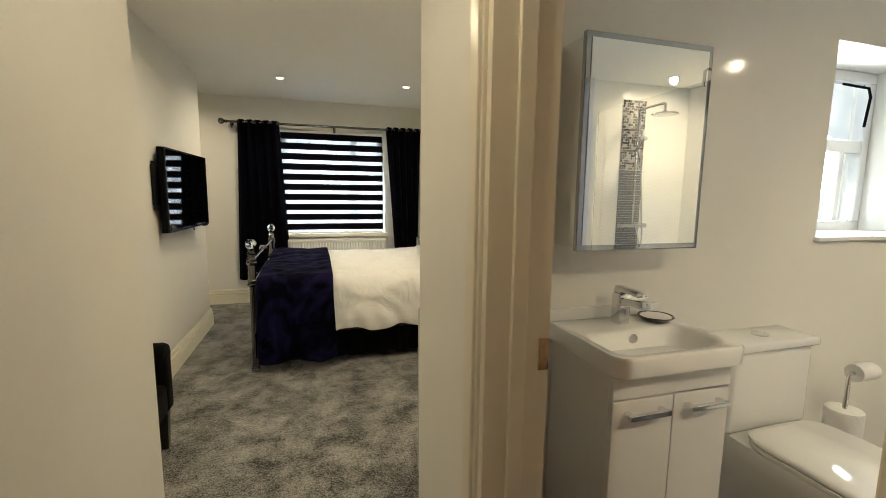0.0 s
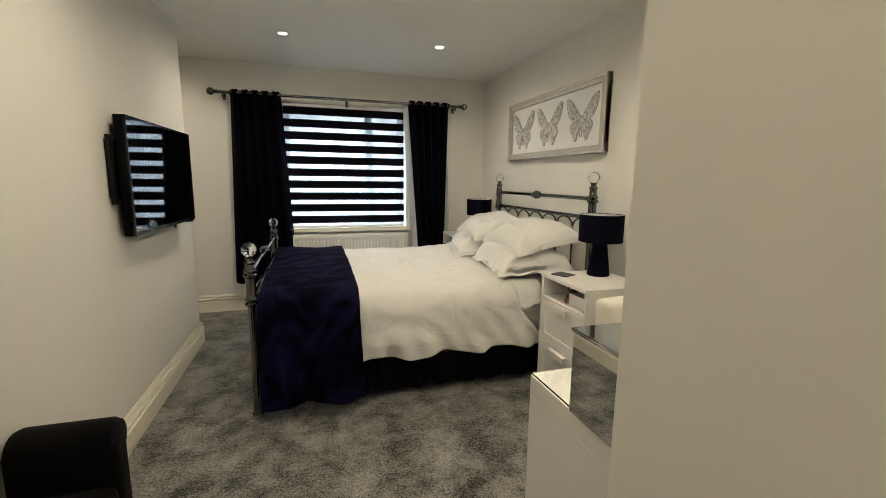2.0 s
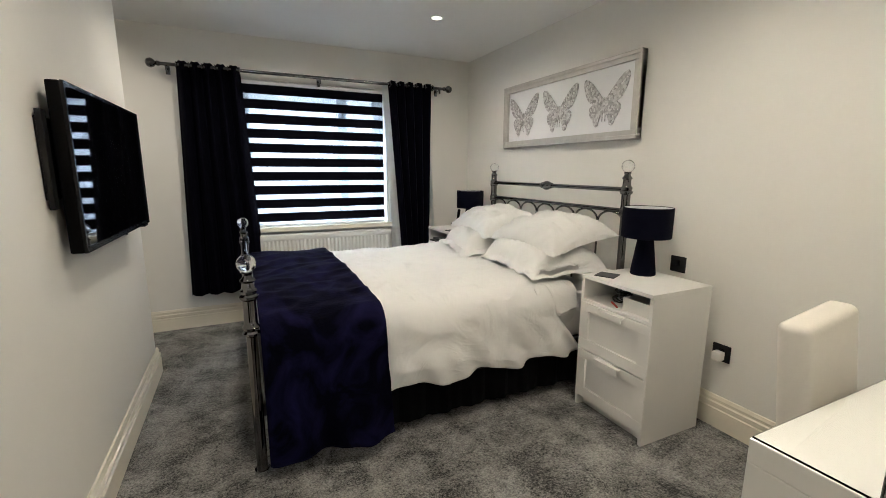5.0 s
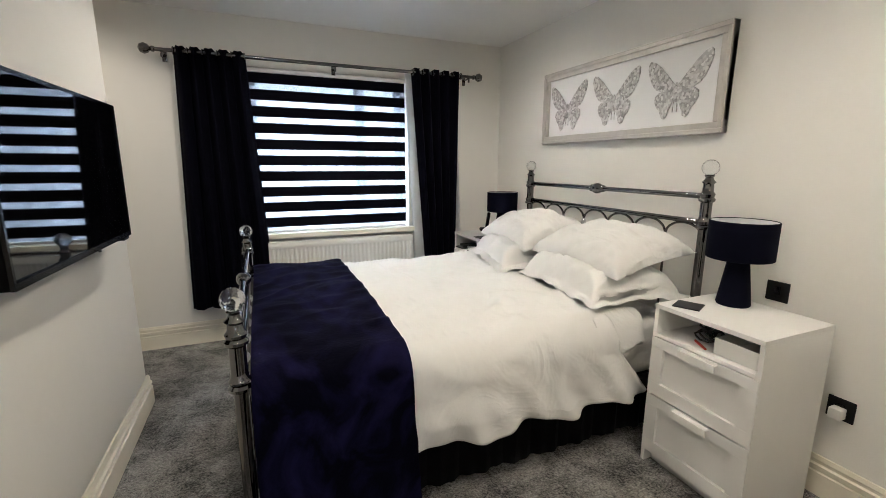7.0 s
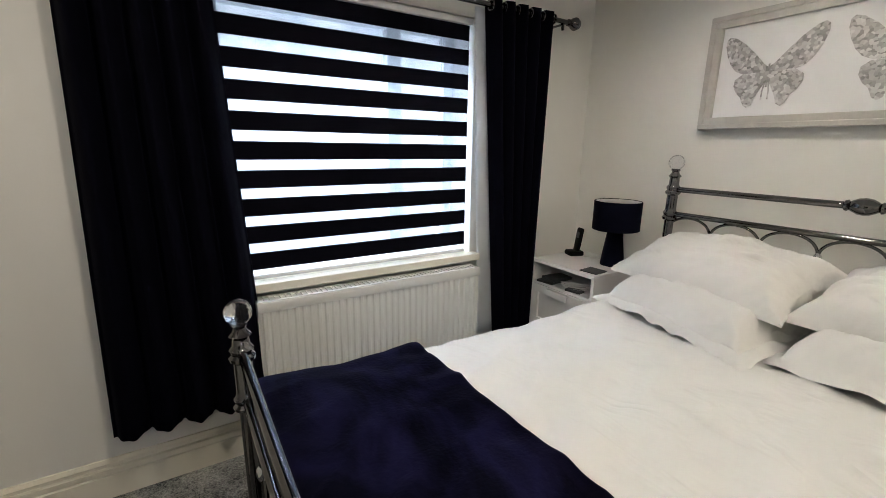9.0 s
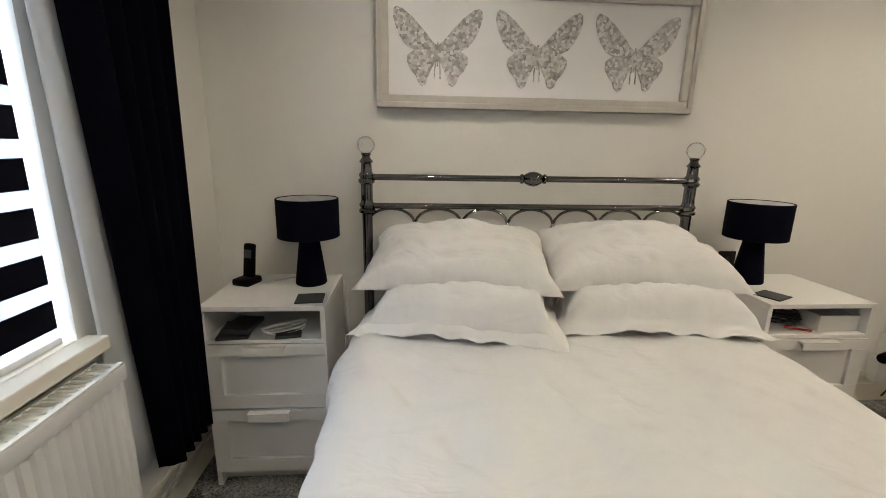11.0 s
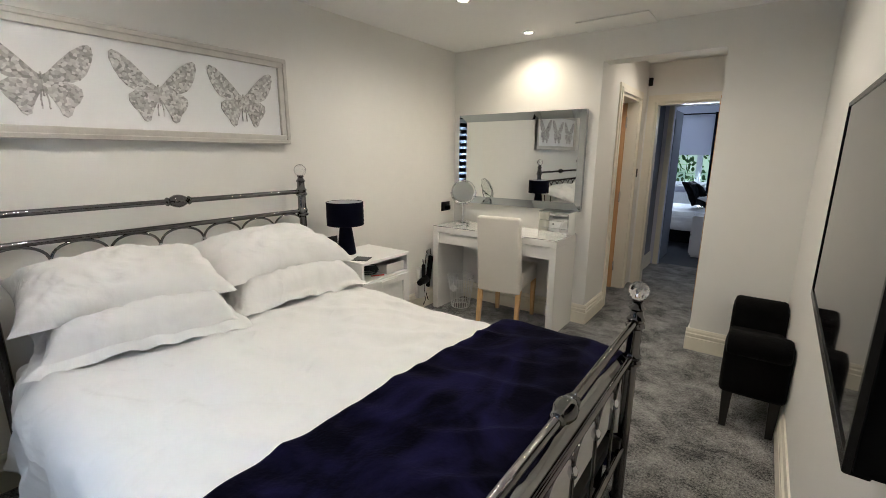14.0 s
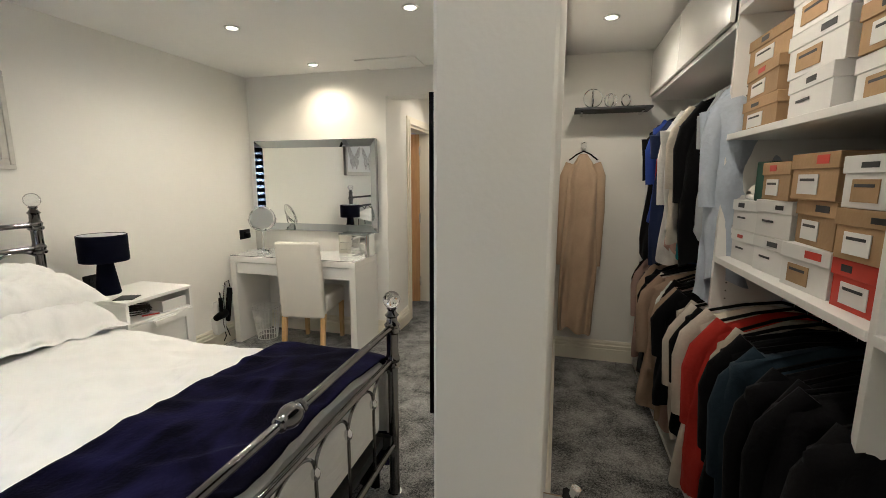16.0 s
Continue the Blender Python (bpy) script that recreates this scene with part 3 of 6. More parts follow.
part("casing", at(bath_door, architrave_y(XR, BD0 + 0.0, BD1, DOORH, -1)), M_TRIM, bath_door, "cream gloss casing", smooth=False)
part("lining", at(bath_door, boxes((XR - 0.004, XR + 0.145, BD0 - 0.002, BD0 + 0.022, 0, DOORH), (XR - 0.004, XR + 0.145, BD1 - 0.022, BD1 + 0.002, 0, DOORH), (XR - 0.004, XR + 0.145, BD0 + 0.022, BD1 - 0.022, DOORH - 0.022, DOORH + 0.002), (XR + 0.05, XR + 0.085, BD1 - 0.034, BD1 - 0.022, 0, DOORH - 0.022), bevel=0.002)), M_TRIM, bath_door, "cream gloss door lining", smooth=False)
part("strike_plate", at(bath_door, boxes((XR + 0.118, XR + 0.142, BD1 - 0.026, BD1 - 0.0215, 0.905, 0.975), (XR + 0.123, XR + 0.136, BD1 - 0.0275, BD1 - 0.025, 0.928, 0.955), bevel=0.001)), M_CHROME, bath_door, "chrome strike plate")
leaf_bm = boxes((0.0, 0.60, -0.019, 0.019, 0.01, DOORH - 0.03), bevel=0.002)
bmesh.ops.transform(leaf_bm, matrix=pose(XR + 0.10, BD0 + 0.045, 0, 0, 0, 17), verts=leaf_bm.verts)
part("leaf", at(bath_door, leaf_bm), M_OAK, bath_door, "oak veneered leaf", smooth=False)
for hz in (0.25, 0.98, 1.72):
    part("hinge", at(bath_door, hinge(bmesh.new(), XR + 0.092, BD0 + 0.062, hz)), M_CHROME, bath_door, "chrome hinge")
far_door = thing("door_2", (FD0, YF, 0), 0, "open oak door with cream casing at the lobby's end", "door", **S)
part("casing", at(far_door, architrave_x(YF, FD0 + 0.04, FD1, FDH, 1)), M_TRIM, far_door, "cream gloss casing", smooth=False)
part("lining", at(far_door, boxes((FD0 - 0.002, FD0 + 0.02, YF - 0.12, YF + 0.003, 0, FDH), (FD1 - 0.02, FD1 + 0.002, YF - 0.12, YF + 0.003, 0, FDH), (FD0 + 0.02, FD1 - 0.02, YF - 0.12, YF + 0.003, FDH - 0.02, FDH + 0.002), bevel=0.002)), M_TRIM, far_door, "cream gloss door lining", smooth=False)
leaf_bm = boxes((-0.02, 0.02, 0, 0.60, 0.01, FDH - 0.03), bevel=0.002)
bmesh.ops.transform(leaf_bm, matrix=pose(FD0 + 0.025, YF + 0.03, 0, 0, 0, -2), verts=leaf_bm.verts)
part("leaf", at(far_door, leaf_bm), M_OAK, far_door, "oak veneered leaf", smooth=False)
lever = tubed([(FD0 + 0.09, YF + 0.56, 0.95), (FD0 + 0.13, YF + 0.56, 0.95), (FD0 + 0.135, YF + 0.55, 0.95), (FD0 + 0.13, YF + 0.45, 0.95)], 0.008)
part("lever_handle", at(far_door, lever), M_CHROME, far_door, "chrome lever handle")
guest_door = thing("door_3", (0.32, -0.77, 0), 0, "open slate grey panelled door of the further bedroom", "door", **S)
part("casing", at(guest_door, architrave_x(-0.72, XL - 0.02, 0.32, 1.98, 1, 0.06)), M_TRIM, guest_door, "white casing", smooth=False)
gl = boxes((0.335, 0.372, -1.52, -0.82, 0.01, 1.96), (0.328, 0.336, -1.42, -0.92, 1.15, 1.85), (0.328, 0.336, -1.42, -0.92, 0.15, 0.95), bevel=0.003)
part("leaf", at(guest_door, gl), M_GREYWALL, guest_door, "slate grey panelled leaf", smooth=False)

# bedroom window with radiator below
win = thing("window_1", (0.315, YW + 0.2, WZ0), 0, "white upvc window behind a striped blind", "window", **S)
fw = 0.06
part("window_frame", at(win, boxes((WX0, WX1, YW + 0.2, YW + 0.26, WZ0, WZ0 + fw), (WX0, WX1, YW + 0.2, YW + 0.26, WZ1 - fw, WZ1), (WX0, WX0 + fw, YW + 0.2, YW + 0.26, WZ0 + fw, WZ1 - fw), (WX1 - fw, WX1, YW + 0.2, YW + 0.26, WZ0 + fw, WZ1 - fw), (0.52, 0.60, YW + 0.2, YW + 0.26, WZ0 + fw, WZ1 - fw), bevel=0.006)), M_UPVC, win, "white upvc frame", smooth=False)
for a, b in ((WX0 + fw, 0.52), (0.60, WX1 - fw)):
    pane = part("pane", at(win, boxes((a, b, YW + 0.222, YW + 0.232, WZ0 + fw, WZ1 - fw))), M_GLASS, win, "clear glass", smooth=False)
    pane.visible_shadow = False
part("window_sill", at(win, boxes((WX0 - 0.03, WX1 + 0.03, YW - 0.06, YW - 0.001, WZ0 - 0.035, WZ0 + 0.004), (WX0 + 0.002, WX1 - 0.002, YW - 0.001, YW + 0.2, WZ0 - 0.001, WZ0 + 0.004), bevel=0.004)), M_TRIM, win, "white gloss sill", smooth=False)

# bathroom window
bwin = thing("window_2", (BX0, 2.0, BZ0), 0, "white upvc casement window in a deep reveal", "window", **S)
part("window_frame", at(bwin, boxes((BX0, BX1, 2.0, 2.06, BZ0, BZ0 + 0.05), (BX0, BX1, 2.0, 2.06, BZ1 - 0.05, BZ1), (BX0, BX0 + 0.05, 2.0, 2.06, BZ0 + 0.05, BZ1 - 0.05), (BX1 - 0.05, BX1, 2.0, 2.06, BZ0 + 0.05, BZ1 - 0.05), (BX0 + 0.05, BX1 - 0.05, 2.0, 2.06, 1.50, 1.56), (BX1 - 0.20, BX1 - 0.165, 2.0, 2.05, BZ0 + 0.05, 1.50), bevel=0.006)), M_UPVC, bwin, "white upvc frame", smooth=False)
for za, zb in ((BZ0 + 0.05, 1.50), (1.56, BZ1 - 0.05)):
    pane = part("pane", at(bwin, boxes((BX0 + 0.05, BX1 - 0.05, 2.02, 2.03, za, zb))), M_GLASS, bwin, "clear glass", smooth=False)
    pane.visible_shadow = False
part("window_sill", at(bwin, boxes((BX0 - 0.01, BX1 + 0.01, 1.72, 2.0, BZ0 - 0.012, BZ0 + 0.006), bevel=0.004)), M_UPVC, bwin, "white tiled sill", smooth=False)
part("casement_stay", at(bwin, tubed([(BX1 - 0.26, 1.985, 1.81), (BX1 - 0.10, 1.975, 1.80), (BX1 - 0.08, 1.975, 1.76), (BX1 - 0.10, 1.975, 1.62)], 0.006)), M_BLACKPL, bwin, "dark metal stay")

# further window
gwin = thing("window_3", (0.5, -4.3, GZ0), 0, "white window with a half-lowered roller blind", "window", **S)
part("window_frame", at(gwin, boxes((GX0, GX1, -4.36, -4.29, GZ0, GZ0 + 0.06), (GX0, GX1, -4.36, -4.29, GZ1 - 0.06, GZ1), (GX0, GX0 + 0.06, -4.36, -4.29, GZ0, GZ1), (GX1 - 0.06, GX1, -4.36, -4.29, GZ0, GZ1), (0.32, 0.42, -4.36, -4.29, GZ0, GZ1), bevel=0.005)), M_UPVC, gwin, "white upvc frame", smooth=False)
part("leaded_bar", at(gwin, boxes(*[(0.44, 0.94, -4.33, -4.325, z, z + 0.008) for z in (1.05, 1.22)], *[(x, x + 0.008, -4.334, -4.329, GZ0, GZ1) for x in (0.58, 0.74)])), M_BRACKET, gwin, "thin lead bars", smooth=False)
part("window_sill", at(gwin, boxes((GX0 - 0.05, GX1 + 0.05, -4.3, -4.1, GZ0 - 0.03, GZ0), bevel=0.004)), M_LACQ, gwin, "white sill", smooth=False)
solo("backdrop", boxes((-6, 7, 9.0, 9.05, -2, 6)), M_BACK, "bright overcast distance", "backdrop", smooth=False, **S)
solo("backdrop", boxes((2.11, 22, 5.0, 5.05, -3, 9)), M_BACK, "bright overcast distance", "backdrop", smooth=False, **S)
solo("backdrop", boxes((-6, 7, -9.05, -9.0, -2, 6)), M_BACKGREEN, "bright green garden distance", "backdrop", smooth=False, **S)


# ---- ceiling lights ----
def downlight(x, y, z=CEIL):
    ob = thing("ceiling_light", (x, y, z), 0, "recessed round downlight, lit, with a white rim", "ceiling light", "ceiling downlights")
    part("rim", turned([(0.045, -0.001), (0.045, -0.005), (0.036, -0.008), (0.030, -0.005), (0.030, -0.001)], 28), M_LACQ, ob, "white rim")
    part("lens", turned([(0.0005, -0.0045), (0.029, -0.0045), (0.029, -0.002)], 24), M_LENS, ob, "glowing lens")
    return ob


first_light = downlight(*BEDROOM_SPOTS[0])
# Includes fittings for the two added, unseen dressing-room lights.
for lx, ly in BEDROOM_SPOTS[1:] + LOBBY_SPOTS + BATH_SPOTS + CLOSET_SPOTS:
    copy_thing(first_light, pose(lx, ly, CEIL))

# ---- bed ----
BED_N, BED_F, HEADX, FOOTX = 3.70, 5.135, 1.672, -0.342
BEDC = (BED_N + BED_F) / 2
bed = thing("bed", (0.66, BEDC, 0), 0, "dark chrome metal double bed with crystal ball finials", "bed")


def bed_post(x, y, top, rail_hi, rail_lo, name):
    bm = turned([(0.027, 0.0), (0.030, 0.012), (0.024, 0.022), (0.022, 0.06), (0.022, rail_lo - 0.035), (0.034, rail_lo - 0.028), (0.036, rail_lo - 0.018), (0.028, rail_lo - 0.01), (0.034, rail_lo + 0.005), (0.027, rail_lo + 0.016), (0.025, rail_lo + 0.03), (0.025, rail_hi - 0.03), (0.034, rail_hi - 0.022), (0.036, rail_hi - 0.012), (0.028, rail_hi - 0.004), (0.033, rail_hi + 0.01), (0.024, rail_hi + 0.022), (0.022, top - 0.075), (0.030, top - 0.066), (0.020, top - 0.055), (0.016, top - 0.045), (0.022, top - 0.036), (0.012, top - 0.028)], 28, Matrix.Translation((x, y, 0)))
    post = part(name, at(bed, bm), M_NICKEL, bed)
    ball = bmesh.new()
    bmesh.ops.create_icosphere(ball, subdivisions=3, radius=0.037, matrix=Matrix.Translation((x, y, top)))
    part("finial", at(bed, ball), M_CRYSTAL, post, "faceted crystal ball", smooth=False)
    part("foot_cap", at(bed, turned([(0.031, 0.0), (0.033, 0.01), (0.031, 0.024)], 20, Matrix.Translation((x, y, 0.001)))), M_CHROME, post, "chrome foot cap")


def rosette(x, y, z):
    m = Matrix.Translation((x, y, z)) @ pose(0, 0, 0, 90, 0, 0)
    return turned([(0.013, -0.06), (0.020, -0.055), (0.022, -0.048), (0.016, -0.042), (0.022, -0.034), (0.030, -0.018), (0.033, 0), (0.030, 0.018), (0.022, 0.034), (0.016, 0.042), (0.022, 0.048), (0.020, 0.055), (0.013, 0.06)], 14, m)


def bed_end(x, top, hi, lo, knob, n, bottom, prefix):
    bed_post(x, BED_N, top, hi, lo, prefix + "_post")
    bed_post(x, BED_F, top, hi, lo, prefix + "_post")
    part(prefix + "_top_rail", at(bed, tubed([(x, BED_N, hi), (x, BED_F, hi)], 0.0135, 16)), M_NICKEL, bed)
    part(prefix + "_rail", at(bed, tubed([(x, BED_N, lo), (x, BED_F, lo)], 0.0125, 16)), M_NICKEL, bed)
    part(prefix + "_bottom_rail", at(bed, tubed([(x, BED_N, bottom), (x, BED_F, bottom)], 0.014, 16)), M_NICKEL, bed)
    part("rosette", at(bed, rosette(x, BEDC, hi)), M_NICKEL, bed, "turned rosette at mid-rail")
    step = (BED_F - BED_N) / (n + 1)
    ys = [BED_N + step * (i + 1) for i in range(n)]
    for y in ys:
        sp = part("spindle", at(bed, tubed([(x, y, bottom), (x, y, knob)], 0.006, 10)), M_NICKEL, bed)
        part("knob", at(bed, turned([(0.006, -0.022), (0.013, -0.012), (0.015, 0), (0.013, 0.012), (0.006, 0.022)], 14, Matrix.Translation((x, y, knob)))), M_CHROME, sp, "bright knob")
    arch = [BED_N] + ys + [BED_F]
    for a, b in zip(arch, arch[1:]):
        h = lo - 0.012 - knob
        pts = [(x, (a + b) / 2 - (b - a) / 2 * math.cos(math.pi * i / 14), knob + h * math.sin(math.pi * i / 14) ** 0.8) for i in range(15)]
        part("arch", at(bed, tubed(pts, 0.006, 8)), M_NICKEL, bed)


bed_end(FOOTX, 0.917, 0.80, 0.655, 0.555, 6, 0.26, "foot")
bed_end(HEADX, 1.303, 1.172, 1.05, 0.955, 6, 0.30, "head")
part("side_rail", at(bed, boxes((FOOTX, HEADX, BED_N + 0.015, BED_N + 0.045, 0.25, 0.31), bevel=0.004)), M_BLACKWOOD, bed)
part("side_rail", at(bed, boxes((FOOTX, HEADX, BED_F - 0.045, BED_F - 0.015, 0.25, 0.31), bevel=0.004)), M_BLACKWOOD, bed)
part("slat_base", at(bed, boxes((FOOTX + 0.03, HEADX - 0.03, BED_N + 0.05, BED_F - 0.05, 0.27, 0.315), bevel=0.004)), M_BLACKWOOD, bed)

valance = grid_surface(120, 4, lambda u, v: (FOOTX + 0.06 + u * 1.90, BED_N + 0.03 + 0.010 * math.sin(u * 70) + 0.006 * math.sin(u * 171), 0.30 - v * 0.25))
thicken(solo("valance", valance, M_BLACKCLOTH, "black gathered valance round the bed base", "valance"), 0.004)
valance = grid_surface(120, 4, lambda u, v: (FOOTX + 0.06 + u * 1.90, BED_F - 0.03 - 0.010 * math.sin(u * 70), 0.30 - v * 0.25))
thicken(solo("valance", valance, M_BLACKCLOTH, "black gathered valance round the bed base", "valance"), 0.004)
solo("mattress", boxes((FOOTX + 0.045, HEADX - 0.03, BED_N + 0.02, BED_F - 0.02, 0.317, 0.585), bevel=0.045, seg=4), M_COTTON, "white mattress with a fitted sheet", "mattress")


def wrinkle(p, seed, k):
    return noise.noise(Vector((p[0] * k + seed, p[1] * k * 1.3, p[2] * k)))


def drape(x0, x1, top, drop_n, drop_f, seed, nu, nv, y0, y1, fold, relief, skew=0.0, lip=0.0, r=0.085, flare=0.0, droop=0.0):
    """A cloth laid over the bed from x0 to x1, hanging down at both sides with folds."""
    flat = (y1 - y0) - 2 * r
    arc = math.pi / 2 * r
    hn, hf = top - r - drop_n, top - r - drop_f
    total = hn + arc + flat + arc + hf

    def f(u, v):
        x = x0 + (x1 - x0) * u
        s = v * total
        if s < hn:
            y, z, ny, nz, side = y0, drop_n + s, -1, 0, (hn - s) / max(hn, 0.01)
        elif s < hn + arc:
            a = (s - hn) / r
            y, z, ny, nz, side = y0 + r - r * math.cos(a), top - r + r * math.sin(a), -math.cos(a), math.sin(a), 0
        elif s < hn + arc + flat:
            y, z, ny, nz, side = y0 + r + s - hn - arc, top, 0, 1, 0
        elif s < hn + arc * 2 + flat:
            a = (s - hn - arc - flat) / r
            y, z, ny, nz, side = y1 - r + r * math.sin(a), top - r + r * math.cos(a), math.sin(a), math.cos(a), 0
        else:
            d = s - hn - 2 * arc - flat
            y, z, ny, nz, side = y1, top - r - d, 1, 0, d / max(hf, 0.01)
        z -= droop * max(0, 1 - (y - y0) / 0.45) ** 2
        p = (x, y, z)
        d = relief * (wrinkle(p, seed, 2.4) * 1.3 + 0.7 * abs(wrinkle(p, seed + 9, 5.0)) + 0.35 * wrinkle(p, seed + 5, 11.0))
        crease = 1 - abs(wrinkle((x * 0.6 + y * 0.4, y - x * 0.5, z), seed + 20, 4.0))
        d += relief * 0.55 * max(0, crease - 0.72) / 0.28
        if side:
            d += fold * side * (math.sin(x * 21 + 3 * wrinkle(p, seed, 1.5)) + 0.5 * math.sin(x * 47 + seed) + 0.6) + 0.01 * side
            z += 0.012 * side * math.sin(x * 19 + seed) if side > 0.9 else 0
        if lip:
            e = min(u, 1 - u) * abs(x1 - x0)
            d -= lip * max(0, 1 - e / 0.03) ** 2
        return (x + skew * (y - y0) * u + flare * side * u, y + ny * d, z + nz * d)
    return grid_surface(nu, nv, f)


duvet = solo("duvet", drape(FOOTX + 0.035, 1.17, 0.675, 0.315, 0.30, 3.0, 170, 210, BED_N - 0.035, BED_F + 0.03, 0.018, 0.020, lip=0.02, r=0.12, skew=0.03, flare=0.20, droop=0.04), M_COTTON, "rumpled white cotton duvet hanging over the bed sides", "duvet")
thicken(duvet, 0.02)
fold_bm = drape(1.05, 1.34, 0.655, 0.50, 0.52, 8.0, 14, 150, BED_N - 0.01, BED_F + 0.01, 0.006, 0.010, lip=0.02)
thicken(solo("bed_sheet", fold_bm, M_COTTON, "white cotton sheet below the pillows", "sheet"), 0.015)
throw = solo("throw_blanket", drape(FOOTX + 0.030, 0.203, 0.702, 0.125, 0.16, 3.0, 90, 210, BED_N - 0.072, BED_F + 0.07, 0.014, 0.017, lip=0.004, r=0.13, flare=0.02, droop=0.04), M_VELVET, "dark navy velvet throw across the bed's foot", "blanket")
thicken(throw, 0.010)


def pillow(name, w, d, t, seed, label, flange=0.0):
    """A soft cushion, w along y and d along x, thick in the middle, with creased edges."""
    def f(u, v, sign):
        a, b = 2 * u - 1, 2 * v - 1
        under = 1 if sign > 0 else 0.45
        core_a, core_b = min(1, abs(a) * (1 + flange)), min(1, abs(b) * (1 + flange))
        full = 0.36 if flange else 0.55
        puff = max(0, 1 - core_a ** 2.6) ** full * max(0, 1 - core_b ** 2.6) ** full
        pinch = 1 - 0.075 * (1 - b * b) * abs(a) ** 3
        pinch2 = 1 - 0.095 * (1 - a * a) * abs(b) ** 3
        x, y = d / 2 * a * pinch, w / 2 * b * pinch2
        edge = max(abs(a), abs(b))
        z = sign * (t / 2) * puff * under
        z += (0.14 * t) * noise.noise(Vector((a * 1.6 + seed, b * 1.9, sign))) * puff ** 0.5 + 0.11 * t * abs(noise.noise(Vector((a * 4 + seed, b * 5, 2.0)))) * puff ** 0.3
        z += 0.05 * t * math.sin(9 * math.atan2(b, a) + seed) * edge ** 4 * puff ** 0.3
        z -= (0.22 if flange else 0.12) * t * edge ** 5
        if flange:
            z += 0.030 * noise.noise(Vector((a * 3, b * 4.5, seed))) * edge ** 3
        return (x, y, z)
    bm = grid_surface(36, 44, lambda u, v: f(u, v, 1))
    low = grid_surface(36, 44, lambda u, v: f(u, v, -1))
    me = bpy.data.meshes.new("half")
    low.to_mesh(me)
    low.free()
    bm.from_mesh(me)
    bpy.data.meshes.remove(me)
    bmesh.ops.remove_doubles(bm, verts=bm.verts, dist=0.0006)
    return solo(name, bm, M_COTTON, label, "pillow", "bed pillows", angle=80)


for yc, xc, seed, turn, wide in ((4.06, 1.365, 2.2, -6, 0.12), (4.745, 1.335, 7.7, -12, 0.22)):
    low = pillow("pillow", 0.74, 0.54, 0.22, seed, "flat white oxford pillow with a flanged edge", wide)
    low.matrix_world = pose(xc, yc, 0.748, 0, -1, turn)
    up = pillow("pillow", 0.735, 0.47, 0.22, seed + 3, "plump white pillow stacked on another")
    up.matrix_world = pose(1.43, yc + 0.015, 0.885, 0, -12, 0.6 * turn)


# ---- bedside tables ----
def bedside(w=0.44, d=0.405, h=0.74):
    ob = thing("bedside_table", (0, 0, 0), 0, "white bedside chest with an open shelf and two drawers", "bedside table", "pair of bedside tables")
    t = 0.018
    part("top", boxes((0, d, 0, w, h - 0.018, h), bevel=0.0015), M_MATTWHITE, ob, smooth=False)
    for y in (0, w - t):
        part("side_panel", boxes((0.006, d, y, y + t, 0.0, h - 0.018), bevel=0.001), M_MATTWHITE, ob, smooth=False)
    part("back_panel", boxes((d - 0.008, d - 0.002, t, w - t, 0.05, h - 0.018)), M_MATTWHITE, ob, smooth=False)
    part("shelf", boxes((0.004, d - 0.008, t, w - t, 0.598, 0.612), bevel=0.001), M_MATTWHITE, ob, smooth=False)
    part("plinth", boxes((0.05, 0.066, t, w - t, 0.0, 0.06)), M_MATTWHITE, ob, smooth=False)
    for z0, z1 in ((0.337, 0.594), (0.062, 0.329)):
        fr_bm = boxes((0.002, 0.018, t * 0.15, w - t * 0.15, z1 - 0.045, z1), (0.002, 0.018, t * 0.15, w - t * 0.15, z0, z0 + 0.055), (0.0021, 0.018, t * 0.15, 0.06, z0 + 0.0555, z1 - 0.0455), (0.0021, 0.018, w - 0.06, w - t * 0.15, z0 + 0.0555, z1 - 0.0455))
        dr = part("drawer", fr_bm, M_MATTWHITE, ob, "framed white drawer front", smooth=False)
        part("panel", boxes((0.0145, 0.018, 0.0605, w - 0.0605, z0 + 0.056, z1 - 0.046)), M_MATTWHITE, dr, smooth=False)
        part("handle", boxes((-0.022, 0.002, w / 2 - 0.075, w / 2 + 0.075, z1 - 0.010, z1 - 0.002), (-0.024, -0.019, w / 2 - 0.075, w / 2 + 0.075, z1 - 0.035, z1 - 0.002), bevel=0.001), M_LACQ, dr, "white bar handle", smooth=False)
    return ob


NSX, NSA, NSB = 1.266, 3.143, 5.243
stand_a = bedside()
stand_a.matrix_world = pose(NSX, NSA, 0)
stand_b = copy_thing(stand_a, pose(NSX + 0.016, NSB + 0.01, 0))


def table_lamp():
    ob = thing("table_lamp", (0, 0, 0), 0, "navy table lamp with a drum shade and cone base", "table lamp", "pair of bedside lamps")
    part("base", turned([(0.060, 0.0), (0.063, 0.004), (0.063, 0.010), (0.040, 0.186), (0.036, 0.190)], 36), M_SHADE, ob, "navy cloth cone base")
    part("neck", turned([(0.012, 0.188), (0.012, 0.235)], 14), M_CHROME, ob)
    sh = part("shade", turned([(0.119, 0.198), (0.122, 0.200), (0.122, 0.352), (0.119, 0.354), (0.117, 0.352), (0.117, 0.200), (0.119, 0.198)], 48), M_SHADE, ob, "navy cloth drum shade")
    part("lining", turned([(0.1165, 0.201), (0.1165, 0.351)], 48), M_LINING, sh, "white shade lining")
    bulb = bmesh.new()
    bmesh.ops.create_uvsphere(bulb, u_segments=16, v_segments=10, radius=0.03, matrix=Matrix.Translation((0, 0, 0.262)))
    part("bulb", bulb, M_LACQ, ob, "unlit white bulb")
    return ob


